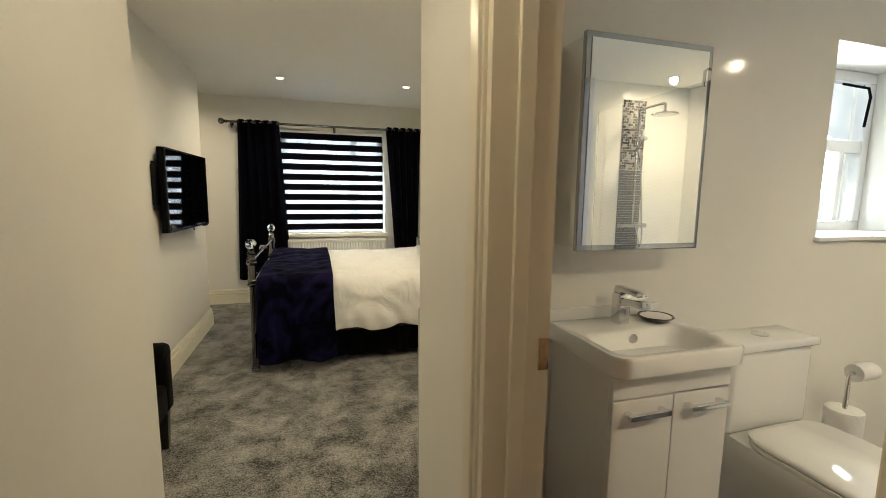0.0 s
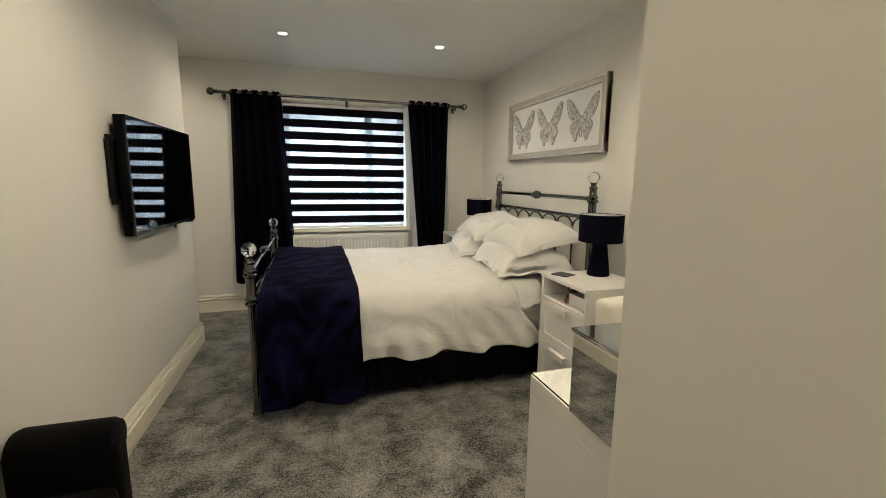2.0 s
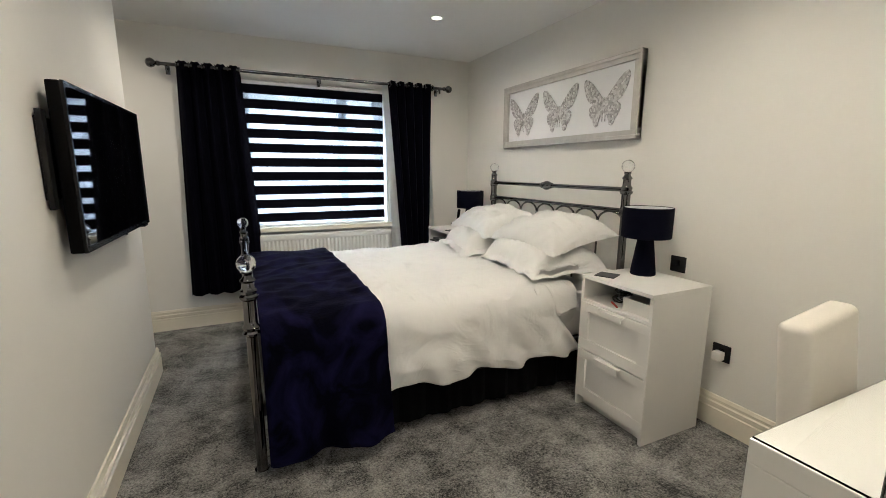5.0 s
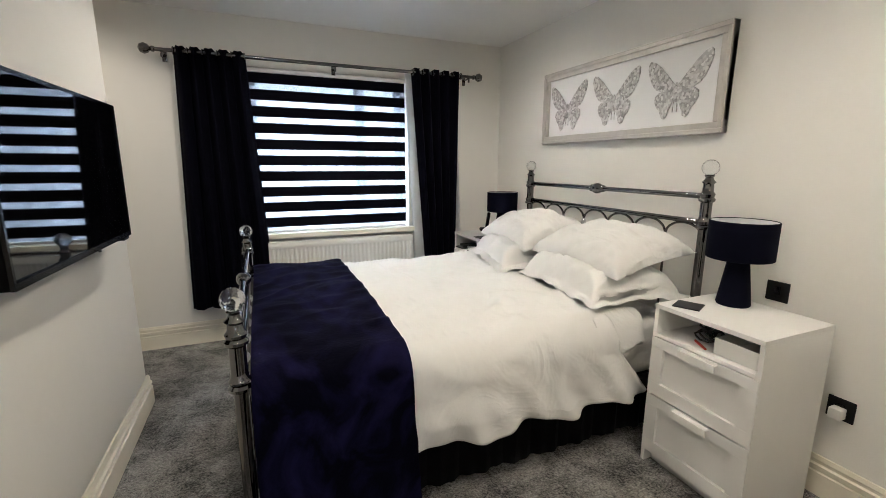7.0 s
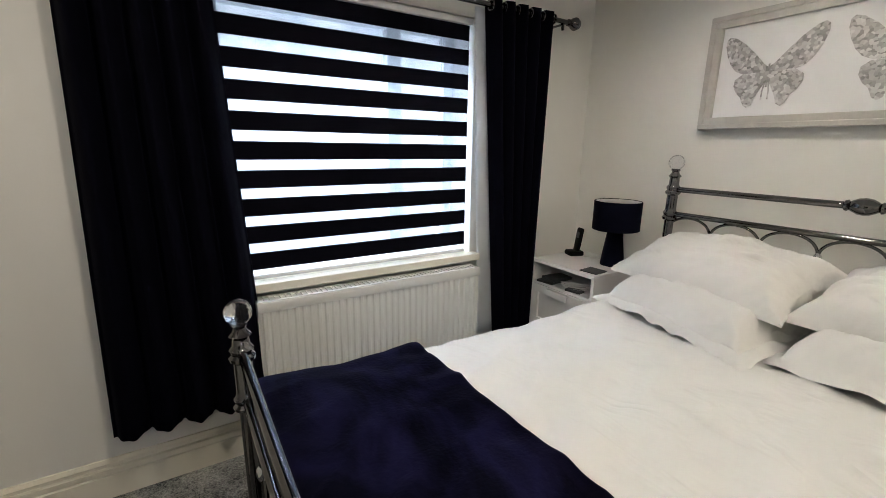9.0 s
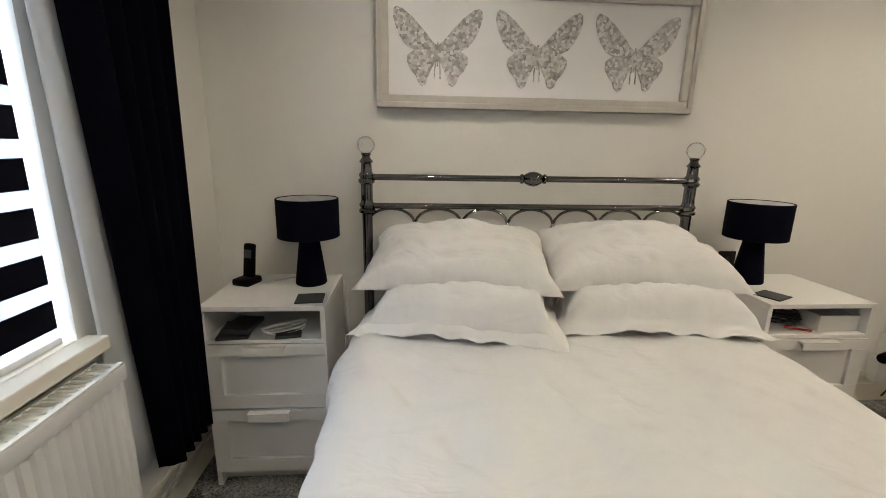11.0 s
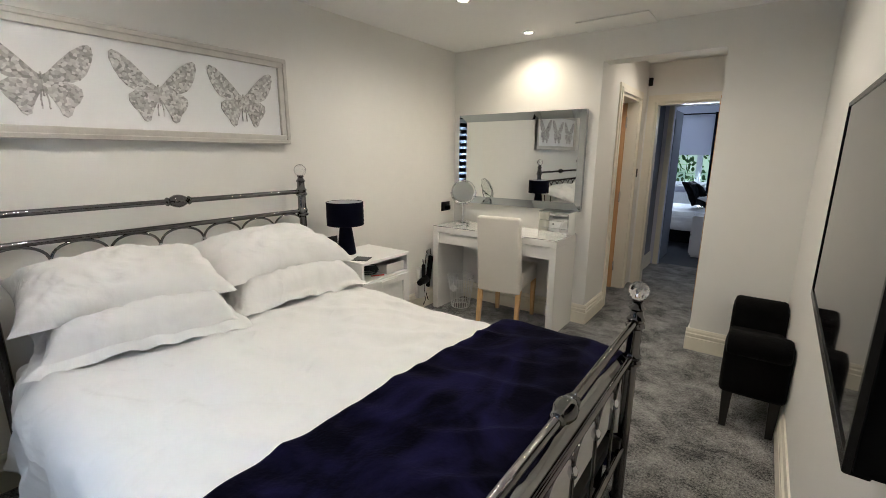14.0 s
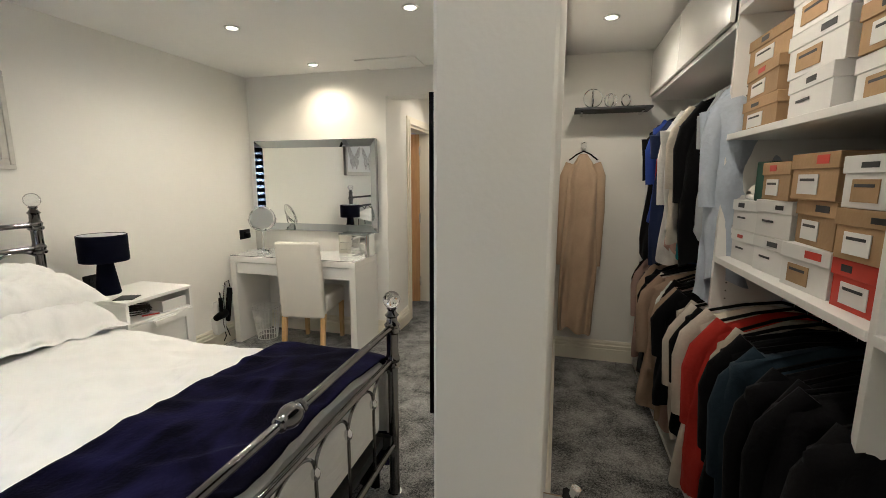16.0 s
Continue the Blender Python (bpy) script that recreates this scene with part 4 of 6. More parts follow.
lamp_a = table_lamp()
lamp_a.matrix_world = pose(1.56, 3.45, 0.74)
copy_thing(lamp_a, pose(1.56, 5.36, 0.74))


def solid(name, sizes, mat, label, category, bevel=0.002, place=(0, 0, 0), rz=0, group=""):
    ob = solo(name, boxes(*sizes, bevel=bevel), mat, label, category, group, smooth=False)
    ob.matrix_world = pose(*place, 0, 0, rz)
    return ob


for cx, cy, rz in ((1.36, 3.50, 25), (1.36, 5.32, 6)):
    solid("coaster", [(-0.05, 0.05, -0.05, 0.05, 0, 0.005)], M_GREYCARD, "square charcoal slate coaster on the bedside table", "coaster", 0.001, (cx, cy, 0.7405), rz, "slate coasters")
tray = thing("storage_tray", (1.30, 3.165, 0.6125), 0, "white plastic tray on the open shelf", "tray")
part("tray_body", boxes((0, 0.30, 0, 0.006, 0, 0.065), (0, 0.30, 0.164, 0.17, 0, 0.065), (0, 0.006, 0.006, 0.164, 0, 0.065), (0.294, 0.30, 0.006, 0.164, 0, 0.065), (0.006, 0.294, 0.006, 0.164, 0, 0.005), bevel=0.001), M_LACQ, tray, smooth=False)
cab = []
for i in range(60):
    a = i * 0.62
    cab.append((1.42 + 0.08 * math.cos(a) + 0.01 * math.sin(3 * a), 3.43 + 0.055 * math.sin(a * 1.07), 0.622 + 0.0010 * i))
solo("charging_cable", tubed(cab, 0.004, 6), M_RUBBER, "coiled black cable on the open shelf", "cable")
solid("pen", [(0, 0.09, 0, 0.008, 0, 0.008)], M_BOXRED, "red pen on the open shelf", "pen", 0.002, (1.30, 3.36, 0.6125), 60)
solid("notebook", [(0, 0.16, 0, 0.11, 0, 0.012)], M_BOXBLACK, "black notebook on the open shelf", "notebook", 0.002, (1.29, 5.53, 0.6125), 8)
solid("notebook", [(0, 0.14, 0, 0.10, 0, 0.016)], M_GREYCARD, "dark grey notebook lying on another", "notebook", 0.002, (1.30, 5.535, 0.6265), -6)
solid("phone_handset", [(0, 0.055, 0, 0.09, 0, 0.012)], M_BOXBLACK, "small black gadget on the open shelf", "gadget", 0.003, (1.30, 5.345, 0.6125), 12)
cab2 = [(1.36 + 0.05 * math.cos(i * 0.5), 5.42 + 0.07 * math.sin(i * 0.47), 0.6175 + 0.0006 * i) for i in range(50)]
solo("charging_cable", tubed(cab2, 0.003, 6), M_WIREWHITE, "coiled white cable on the open shelf", "cable")
cordless = thing("cordless_phone", (1.545, 5.615, 0.7405), -20, "black cordless telephone standing in its charging cradle", "telephone")
part("cradle", boxes((-0.045, 0.045, -0.04, 0.04, 0, 0.03), bevel=0.01), M_BLACKPL, cordless)
hs = boxes((-0.012, 0.012, -0.024, 0.024, 0.02, 0.165), bevel=0.008)
bmesh.ops.transform(hs, matrix=pose(0.01, 0, 0, 0, 8, 0), verts=hs.verts)
handset = part("handset", hs, M_BLACKPL, cordless)
kp = boxes((-0.0135, -0.0118, -0.018, 0.018, 0.105, 0.14), bevel=0.0005)
bmesh.ops.transform(kp, matrix=pose(0.01, 0, 0, 0, 8, 0), verts=kp.verts)
part("display", kp, M_GREYCARD, handset, "grey display")
solo("phone_cable", tubed([(1.56, 5.55, 0.745), (1.60, 5.48, 0.7445), (1.64, 5.44, 0.7445), (1.655, 5.36, 0.7445), (1.66, 5.27, 0.7445)], 0.003, 6), M_WIREWHITE, "white telephone cable along the table's back", "cable")
solo("inline_switch_cord", tubed([(1.60, 5.24, 0.745), (1.615, 5.225, 0.74), (1.61, 5.222, 0.62), (1.605, 5.222, 0.5), (1.63, 5.222, 0.36)], 0.0028, 6), M_WIREWHITE, "white lamp cord hanging beside the table", "cord")


def socket(place, rz, label="black nickel wall socket plate", w=0.088, plug=False):
    ob = thing("wall_socket", place, rz, label, "socket")
    part("plate", boxes((-0.008, 0, -w / 2, w / 2, -0.043, 0.043), bevel=0.003), M_BRACKET, ob)
    part("rocker", boxes((-0.012, -0.007, -0.012, 0.012, -0.012, 0.022), bevel=0.002), M_BLACKGLOSS, ob)
    if plug:
        part("plug", boxes((-0.05, -0.008, -0.022, 0.022, -0.032, 0.012), bevel=0.006), M_BLACKPL if plug == 1 else M_LACQ, ob, "plug pushed in")
    return ob


socket((XH, 3.40, 0.785), 0, "black nickel switch plate above the bedside table")
socket((XH, 3.12, 0.39), 0, "black nickel socket with a white plug in", 0.088, 2)
socket((XH, 2.03, 0.915), 0, "black socket above the dressing table with a plug in", 0.13, 1)
socket((XR, 0.52, 1.22), 0, "brushed metal light switch by the doorway", 0.088)
solid("door_chime", [(-0.02, 0.02, 0, 0.02, -0.04, 0.04)], M_BRACKET, "small dark sensor high on the lobby wall", "sensor", 0.004, (0.395, YF, 2.13))

# ---- picture over the bed ----
pic = thing("framed_picture", (XH, 4.402, 1.705), 0, "long silver-framed picture of three foil butterflies", "picture")
PW, PH, fwid = 1.38, 0.488, 0.052
fr = bmesh.new()
for d0, w0 in ((0.040, fwid), (0.048, fwid * 0.45)):
    box(fr, -d0, -0.002, -PW / 2, PW / 2, PH / 2 - w0, PH / 2, 0.004)
    box(fr, -d0, -0.002, -PW / 2, PW / 2, -PH / 2, -PH / 2 + w0, 0.004)
    box(fr, -d0, -0.002, -PW / 2, -PW / 2 + w0, -PH / 2 + w0, PH / 2 - w0, 0.004)
    box(fr, -d0, -0.002, PW / 2 - w0, PW / 2, -PH / 2 + w0, PH / 2 - w0, 0.004)
part("frame", fr, M_FRAME, pic, "champagne silver moulded frame", smooth=False)
part("backing", boxes((-0.022, -0.003, -PW / 2 + 0.02, PW / 2 - 0.02, -PH / 2 + 0.02, PH / 2 - 0.02)), M_MAT, pic, "white board", smooth=False)


def wing(cy, sgn, shape):
    """One raised wing, from its outline about the body."""
    bm = bmesh.new()
    front = [bm.verts.new((-0.028, cy + sgn * a, b)) for a, b in shape]
    rear = [bm.verts.new((-0.0222, cy + sgn * a, b)) for a, b in shape]
    bm.faces.new(front)
    k = len(shape)
    for i in range(k):
        bm.faces.new((front[i], front[(i + 1) % k], rear[(i + 1) % k], rear[i]))
    return bm


UPPER = [(0.001, 0.006), (0.022, 0.022), (0.060, 0.066), (0.105, 0.112), (0.145, 0.142), (0.170, 0.150), (0.182, 0.140), (0.184, 0.112), (0.172, 0.070), (0.152, 0.030), (0.128, 0.002), (0.095, -0.0135), (0.045, -0.0125), (0.001, -0.0035)]
LOWER = [(0.001, -0.004), (0.050, -0.0145), (0.100, -0.0155), (0.126, -0.034), (0.128, -0.062), (0.112, -0.092), (0.092, -0.112), (0.078, -0.145), (0.064, -0.155), (0.048, -0.146), (0.040, -0.118), (0.026, -0.088), (0.012, -0.062), (0.001, -0.052)]
for cy in (-0.415, 0.01, 0.435):
    bf = part("butterfly", tubed([(-0.0255, cy, 0.02), (-0.0265, cy, -0.02), (-0.0255, cy, -0.075)], 0.0035, 8), M_FOIL, pic, "crinkled silver-grey foil butterfly")
    for sgn in (-1, 1):
        part("upper_wing", wing(cy, sgn, UPPER), M_FOIL, bf, smooth=False)
        part("lower_wing", wing(cy, sgn, LOWER), M_FOIL, bf, smooth=False)
        part("tail", tubed([(-0.025, cy + sgn * 0.006, -0.05), (-0.025, cy + sgn * 0.012, -0.09), (-0.025, cy + sgn * 0.012, -0.125)], 0.003, 6), M_FOIL, bf)

# ---- television ----
tv = thing("television", (-0.810, 4.16, 1.276), -1.6, "black flat television on a wall bracket", "television")
TW, TH = 0.95, 0.555
part("cabinet", boxes((-0.045, -0.006, -TW / 2, TW / 2, -TH / 2, TH / 2), (-0.062, -0.044, -TW / 2 + 0.14, TW / 2 - 0.14, -TH / 2 + 0.03, TH / 2 - 0.16), bevel=0.006), M_BLACKPL, tv)
part("bezel", boxes((-0.006, 0.004, -TW / 2, TW / 2, TH / 2 - 0.012, TH / 2), (-0.006, 0.004, -TW / 2, TW / 2, -TH / 2, -TH / 2 + 0.02), (-0.006, 0.004, -TW / 2, -TW / 2 + 0.012, -TH / 2 + 0.02, TH / 2 - 0.012), (-0.006, 0.004, TW / 2 - 0.012, TW / 2, -TH / 2 + 0.02, TH / 2 - 0.012), bevel=0.001), M_BLACKGLOSS, tv, "glossy black bezel", smooth=False)
part("screen", boxes((-0.005, 0.001, -TW / 2 + 0.012, TW / 2 - 0.012, -TH / 2 + 0.02, TH / 2 - 0.012)), M_SCREEN, tv, "dark reflecting screen", smooth=False)
part("sensor_foot", boxes((-0.03, 0.0, TW / 2 - 0.09, TW / 2 - 0.02, -TH / 2 - 0.014, -TH / 2), bevel=0.003), M_BLACKPL, tv)
brk = thing("tv_bracket", (XT, 4.05, 1.28), 0, "black steel swivel bracket behind the television", "bracket")
part("wall_plate", boxes((0.001, 0.008, -0.40, 0.10, -0.10, 0.16), bevel=0.002), M_BRACKET, brk)
for ay in (-0.385, 0.2):
    part("upright", boxes((0.008, 0.024, ay - 0.02, ay + 0.02, -0.13, 0.18), bevel=0.002), M_BRACKET, brk)
solo("tv_cable", tubed([(-0.868, 4.40, 1.46), (-0.860, 4.52, 1.42), (-0.862, 4.56, 1.36), (-0.860, 4.50, 1.28), (-0.862, 4.54, 1.18), (-0.860, 4.48, 1.08), (-0.862, 4.40, 1.0), (-0.865, 4.46, 0.96)], 0.006, 8), M_RUBBER, "black cables hanging behind the television", "cable")

# ---- curtains, rod, blind, radiator ----
RY, RZ = YW - 0.10, 2.022
rod = thing("curtain_rod", (0.325, RY, RZ), 0, "dark chrome curtain pole with ball finials", "curtain pole")
part("pole", at(rod, tubed([(-0.80, RY, RZ), (1.45, RY, RZ)], 0.0125, 16)), M_NICKEL, rod)
for fx, sg in ((-0.80, -1), (1.45, 1)):
    part("finial", at(rod, turned([(0.0125, -0.005), (0.018, 0.0), (0.018, 0.012), (0.012, 0.02), (0.026, 0.032), (0.034, 0.052), (0.026, 0.074), (0.008, 0.084)], 20, Matrix.Translation((fx, RY, RZ)) @ pose(0, 0, 0, 0, 90 * sg, 0))), M_NICKEL, rod, "ball finial")
for bx in (-0.76, 0.325, 1.41):
    part("bracket", at(rod, boxes((bx - 0.006, bx + 0.006, RY - 0.006, YW - 0.001, RZ - 0.02, RZ - 0.011), (bx - 0.014, bx + 0.014, YW - 0.006, YW - 0.001, RZ - 0.055, RZ + 0.02), (bx - 0.006, bx + 0.006, RY - 0.008, RY + 0.004, RZ - 0.045, RZ - 0.012), bevel=0.001)), M_NICKEL, rod)


def curtain(x0t, x1t, x0b, x1b, zb, seed, lin0, lin1):
    ob = thing("curtain", ((x0t + x1t) / 2, RY, zb), 0, "navy eyelet curtain with white lining, drawn aside", "curtain", "window curtains")
    n = 5

    def f(u, v, off):
        z = RZ + 0.035 - v * (RZ + 0.035 - zb)
        x = (x0t + (x1t - x0t) * u) * (1 - v) + (x0b + (x1b - x0b) * u) * v
        amp = 0.040 * (1 - 0.25 * v)
        ph = math.pi / 2 + 2 * math.pi * n * u + 0.5 * math.sin(seed + 2.5 * v) * math.sin(math.pi * u)
        y = RY + amp * math.sin(ph) + 0.006 * math.sin(3.1 * ph + seed) * v
        if v == 0:
            z -= 0.012 * abs(math.sin(ph))
        return (x + 0.006 * math.cos(ph) * v, y + off, z)
    cl = part("cloth", at(ob, grid_surface(130, 40, lambda u, v: f(u, v, 0))), M_NAVY, ob, angle=80)
    thicken(cl, 0.004)

    def g(u, v):
        z = RZ + 0.0 - v * (RZ - zb - 0.02)
        a, b = lin0, lin1
        x = a + (b - a) * u
        xx = x * (1 - v) + (x + (x0b - x0t) * 0.6) * v
        bulge = 0.018 * math.sin(math.pi * u) + 0.010 * math.sin(7 * u + seed)
        return (xx, RY + 0.056 + bulge * 0.6 * (0.4 + 0.6 * v), z)
    ln = part("lining", at(ob, grid_surface(30, 24, g)), M_LINING, ob, "white lining cloth", angle=80)
    thicken(ln, 0.003)
    for i in range(6):
        u = min(0.985, max(0.015, i / 5))
        x, y, _ = f(u, 0.02, 0)
        part("eyelet", at(ob, tubed(ring_points(0.022, 20, (x, RY, RZ), "x"), 0.005, 8, True)), M_NICKEL, ob, "dark metal eyelet")
    return ob


curtain(-0.70, -0.275, -0.745, -0.19, 0.285, 1.0, -0.68, -0.30)
curtain(0.918, 1.345, 1.05, 1.30, 0.285, 2.0, 0.872, 1.32)

blind = thing("roller_blind", (0.315, YW + 0.05, 1.9), 0, "dark and sheer striped zebra roller blind, lowered", "blind")
BXL, BXR, BY = -0.272, 0.895, YW + 0.03
part("cassette", at(blind, boxes((BXL - 0.008, BXR + 0.012, BY - 0.02, BY + 0.05, 1.953, WZ1 - 0.001), bevel=0.006)), M_UPVC, blind, "slim white head rail")
ztop, zbot, nb, pitch, gap = 1.953, 0.812, 10, 0.1163, 0.043
for i in range(nb):
    zt = 1.882 - i * pitch
    part("dark_band", at(blind, boxes((BXL, BXR, BY - 0.001, BY + 0.001, zt, ztop if i == 0 else zt + pitch - gap))), M_BANDS, blind, "dark opaque band", smooth=False)
    part("sheer_band", at(blind, boxes((BXL, BXR, BY - 0.0005, BY + 0.0005, max(zbot, zt - gap), zt))), M_SHEER, blind, "sheer white band", smooth=False)
part("bottom_bar", at(blind, boxes((BXL, BXR, BY - 0.009, BY + 0.009, zbot - 0.022, zbot), bevel=0.005)), M_UPVC, blind, "white bottom bar")

rad = thing("radiator", (0.35, YW - 0.08, 0.12), 0, "white panel radiator with a slotted top grille below the sill", "radiator")
RX0, RX1, RZ0, RZ1 = -0.22, 0.905, 0.14, 0.735
RYF = YW - 0.115
pn = grid_surface(2 * 34 * 3, 1, lambda u, v: (RX0 + 0.01 + u * (RX1 - RX0 - 0.02), RYF + 0.007 * (0.5 + 0.5 * max(-1, min(1, 3.2 * math.cos(2 * math.pi * 34 * u)))), RZ0 + 0.03 + v * (RZ1 - RZ0 - 0.075)))
part("front_panel", at(rad, pn), M_RAD, rad, "ribbed front panel", angle=20)
part("body", at(rad, boxes((RX0, RX1, RYF + 0.010, YW - 0.03, RZ0, RZ1 - 0.006), (RX0, RX1, RYF - 0.001, RYF + 0.012, RZ1 - 0.05, RZ1 - 0.004), (RX0, RX1, RYF - 0.001, RYF + 0.012, RZ0, RZ0 + 0.035), bevel=0.005)), M_RAD, rad)
part("grille", at(rad, boxes((RX0 + 0.005, RX1 - 0.005, RYF + 0.002, RYF + 0.014, RZ1 - 0.008, RZ1), (RX0 + 0.005, RX1 - 0.005, YW - 0.046, YW - 0.034, RZ1 - 0.008, RZ1), *[(RX0 + 0.01 + i * 0.0222, RX0 + 0.018 + i * 0.0222, RYF + 0.014, YW - 0.046, RZ1 - 0.006, RZ1 - 0.001) for i in range(50)])), M_RAD, rad, "slotted top grille", smooth=False)
part("valve", at(rad, turned([(0.008, 0.0), (0.008, 0.11), (0.017, 0.115), (0.018, 0.165), (0.012, 0.175)], 16, Matrix.Translation((RX1 + 0.035, YW - 0.07, 0.0)))), M_LACQ, rad, "white thermostatic valve")


# ---- dressing table corner ----
DX0, DX1, DY0, DY1, DH = 0.520, 1.69, YD + 0.023, 2.325, 0.774
dt = thing("dressing_table", ((DX0 + DX1) / 2, (DY0 + DY1) / 2, 0), 0, "white dressing table with a glass top and wide drawer", "dressing table")
part("top", at(dt, boxes((DX0, DX1, DY0, DY1, DH - 0.055, DH - 0.005), bevel=0.002)), M_LACQ, dt, smooth=False)
part("glass_top", at(dt, boxes((DX0 + 0.003, DX1 - 0.003, DY0 + 0.003, DY1 - 0.003, DH - 0.0045, DH), bevel=0.0008)), M_GREENGLASS, dt, "clear glass sheet", smooth=False).visible_shadow = False
for a in (DX0, DX1 - 0.055):
    part("side_panel", at(dt, boxes((a, a + 0.055, DY0, DY1, 0, DH - 0.0555), bevel=0.002)), M_LACQ, dt, smooth=False)
part("drawer", at(dt, boxes((DX0 + 0.058, DX1 - 0.058, DY0 + 0.02, DY1 - 0.012, DH - 0.155, DH - 0.060), bevel=0.002)), M_LACQ, dt, "wide white drawer front", smooth=False)

mir = thing("wall_mirror", (1.07, YD, 1.355), 0, "large rectangular wall mirror with grey reflective borders", "mirror")
MX0, MX1, MZ0, MZ1, MF = 0.497, 1.678, 0.955, 1.750, 0.062
part("backing", at(mir, boxes((MX0 + 0.005, MX1 - 0.005, YD + 0.002, YD + 0.02, MZ0 + 0.005, MZ1 - 0.005))), M_BLACKPL, mir, smooth=False)
part("mirror_glass", at(mir, boxes((MX0 + MF, MX1 - MF, YD + 0.02, YD + 0.026, MZ0 + MF, MZ1 - MF))), M_MIRROR, mir, "silvered mirror glass", smooth=False)


def bevel_strip(p):
    """A mitred strip, higher along its inner edge."""
    bm = bmesh.new()
    lo = [bm.verts.new((x, YD + 0.0205, z)) for x, z in p]
    hi = [bm.verts.new((x, YD + (0.0565 if i in (0, 1) else 0.0265), z)) for i, (x, z) in enumerate(p)]
    bm.faces.new(hi)
    for i in range(4):
        bm.faces.new((lo[i], lo[(i + 1) % 4], hi[(i + 1) % 4], hi[i]))
    return bm


oc = [(MX0, MZ0), (MX1, MZ0), (MX1, MZ1), (MX0, MZ1)]
ic = [(MX0 + MF, MZ0 + MF), (MX1 - MF, MZ0 + MF), (MX1 - MF, MZ1 - MF), (MX0 + MF, MZ1 - MF)]
for i in range(4):
    j = (i + 1) % 4
    part("bevelled_strip", at(mir, bevel_strip([oc[i], oc[j], ic[j], ic[i]])), M_BEVEL, mir, "grey bevelled mirror strip", smooth=False)

chair = thing("dining_chair", (0.97, 2.36, 0), 8, "cream upholstered high-back chair with light oak legs", "chair")
CW = 0.37


def soft_box(x0, x1, y0, y1, z0, z1, r):
    return boxes((x0, x1, y0, y1, z0, z1), bevel=r, seg=4)


back_bm = soft_box(-CW / 2, CW / 2, -0.035, 0.035, 0.30, 0.93, 0.020)
for v in back_bm.verts:
    k = (v.co.z - 0.30) / 0.63
    v.co.y += 0.07 * k * k
    v.co.x *= 1 - 0.05 * k
part("backrest", back_bm, M_CREAM, chair)
part("seat", soft_box(-CW / 2, CW / 2, -0.44, -0.037, 0.33, 0.475, 0.022), M_CREAM, chair)
for lx, ly, lean in ((-0.165, 0.0, 0.05), (0.165, 0.0, 0.05), (-0.165, -0.40, 0.0), (0.165, -0.40, 0.0)):
    lb = boxes((lx - 0.02, lx + 0.02, ly - 0.02, ly + 0.02, 0, 0.335), bevel=0.003)
    for v in lb.verts:
        k = 1 - v.co.z / 0.335
        v.co.y += lean * k
        v.co.x = lx + (v.co.x - lx) * (1 - 0.3 * k)
    part("leg", lb, M_BEECH, chair, smooth=False)

vm = thing("vanity_mirror", (1.505, 2.115, DH), 0, "round chrome double-sided mirror on a pedestal", "mirror")
part("pedestal", turned([(0.062, 0.0), (0.064, 0.006), (0.060, 0.018), (0.05, 0.022), (0.012, 0.028), (0.008, 0.045), (0.008, 0.17), (0.012, 0.19)], 28), M_CHROME, vm)
yoke = [(0.112 * math.cos(a) * 0.83, 0.112 * math.cos(a) * 0.56, 0.30 + 0.112 * math.sin(a)) for a in [math.pi + math.pi * i / 20 for i in range(21)]]
part("yoke", tubed(yoke, 0.006, 8), M_CHROME, vm)
disc = turned([(0.001, 0.004), (0.094, 0.004), (0.102, 0.011), (0.106, 0.0), (0.102, -0.011), (0.094, -0.004), (0.001, -0.004)], 40, pose(0, 0, 0.30, 110, 0, 34))
part("mirror_disc", disc, M_MIRROR, vm, "round mirror glass")
rim = tubed(ring_points(0.104, 40, (0, 0, 0)), 0.007, 8, True)
rim.transform(pose(0, 0, 0.30, 110, 0, 34))
part("rim", rim, M_CHROME, vm, "chrome rim")

jb = thing("jewellery_box", (0.635, 2.05, DH), 0, "mirrored jewellery box with three drawers", "jewellery box")
part("body", boxes((-0.125, 0.125, -0.08, 0.08, 0, 0.185), bevel=0.002), M_MIRROR, jb, "mirrored glass body", smooth=False)
part("lid", boxes((-0.129, 0.129, -0.084, 0.084, 0.1855, 0.193), bevel=0.002), M_BEVEL, jb, "bevelled mirrored lid", smooth=False)
for i in range(3):
    dr = part("drawer", boxes((-0.118, 0.118, 0.0805, 0.086, 0.006 + i * 0.06, 0.060 + i * 0.06), bevel=0.002), M_MIRROR, jb, "mirrored drawer front", smooth=False)
    part("knob", turned([(0.003, 0), (0.007, 0.006), (0.006, 0.012), (0.001, 0.014)], 12, pose(0, 0.086, 0.033 + i * 0.06, -90, 0, 0)), M_CHROME, dr)

bk = thing("waste_basket", (1.495, 2.15, 0), 0, "white wire waste basket with a scalloped rim", "basket")
for z, r, w in ((0.004, 0.082, 0.003), (0.10, 0.094, 0.003), (0.20, 0.107, 0.003), (0.285, 0.120, 0.0035)):
    part("ring", tubed(ring_points(r, 36, (0, 0, z)), w, 6, True), M_WIREWHITE, bk)
for i in range(24):
    a = 2 * math.pi * i / 24
    part("wire", tubed([(0.082 * math.cos(a), 0.082 * math.sin(a), 0.004), (0.120 * math.cos(a), 0.120 * math.sin(a), 0.285)], 0.0026, 5), M_WIREWHITE, bk)
scal = [((0.122 + 0.004 * math.sin(12 * a)) * math.cos(a), (0.122 + 0.004 * math.sin(12 * a)) * math.sin(a), 0.298 + 0.014 * abs(math.sin(6 * a))) for a in [2 * math.pi * i / 144 for i in range(144)]]
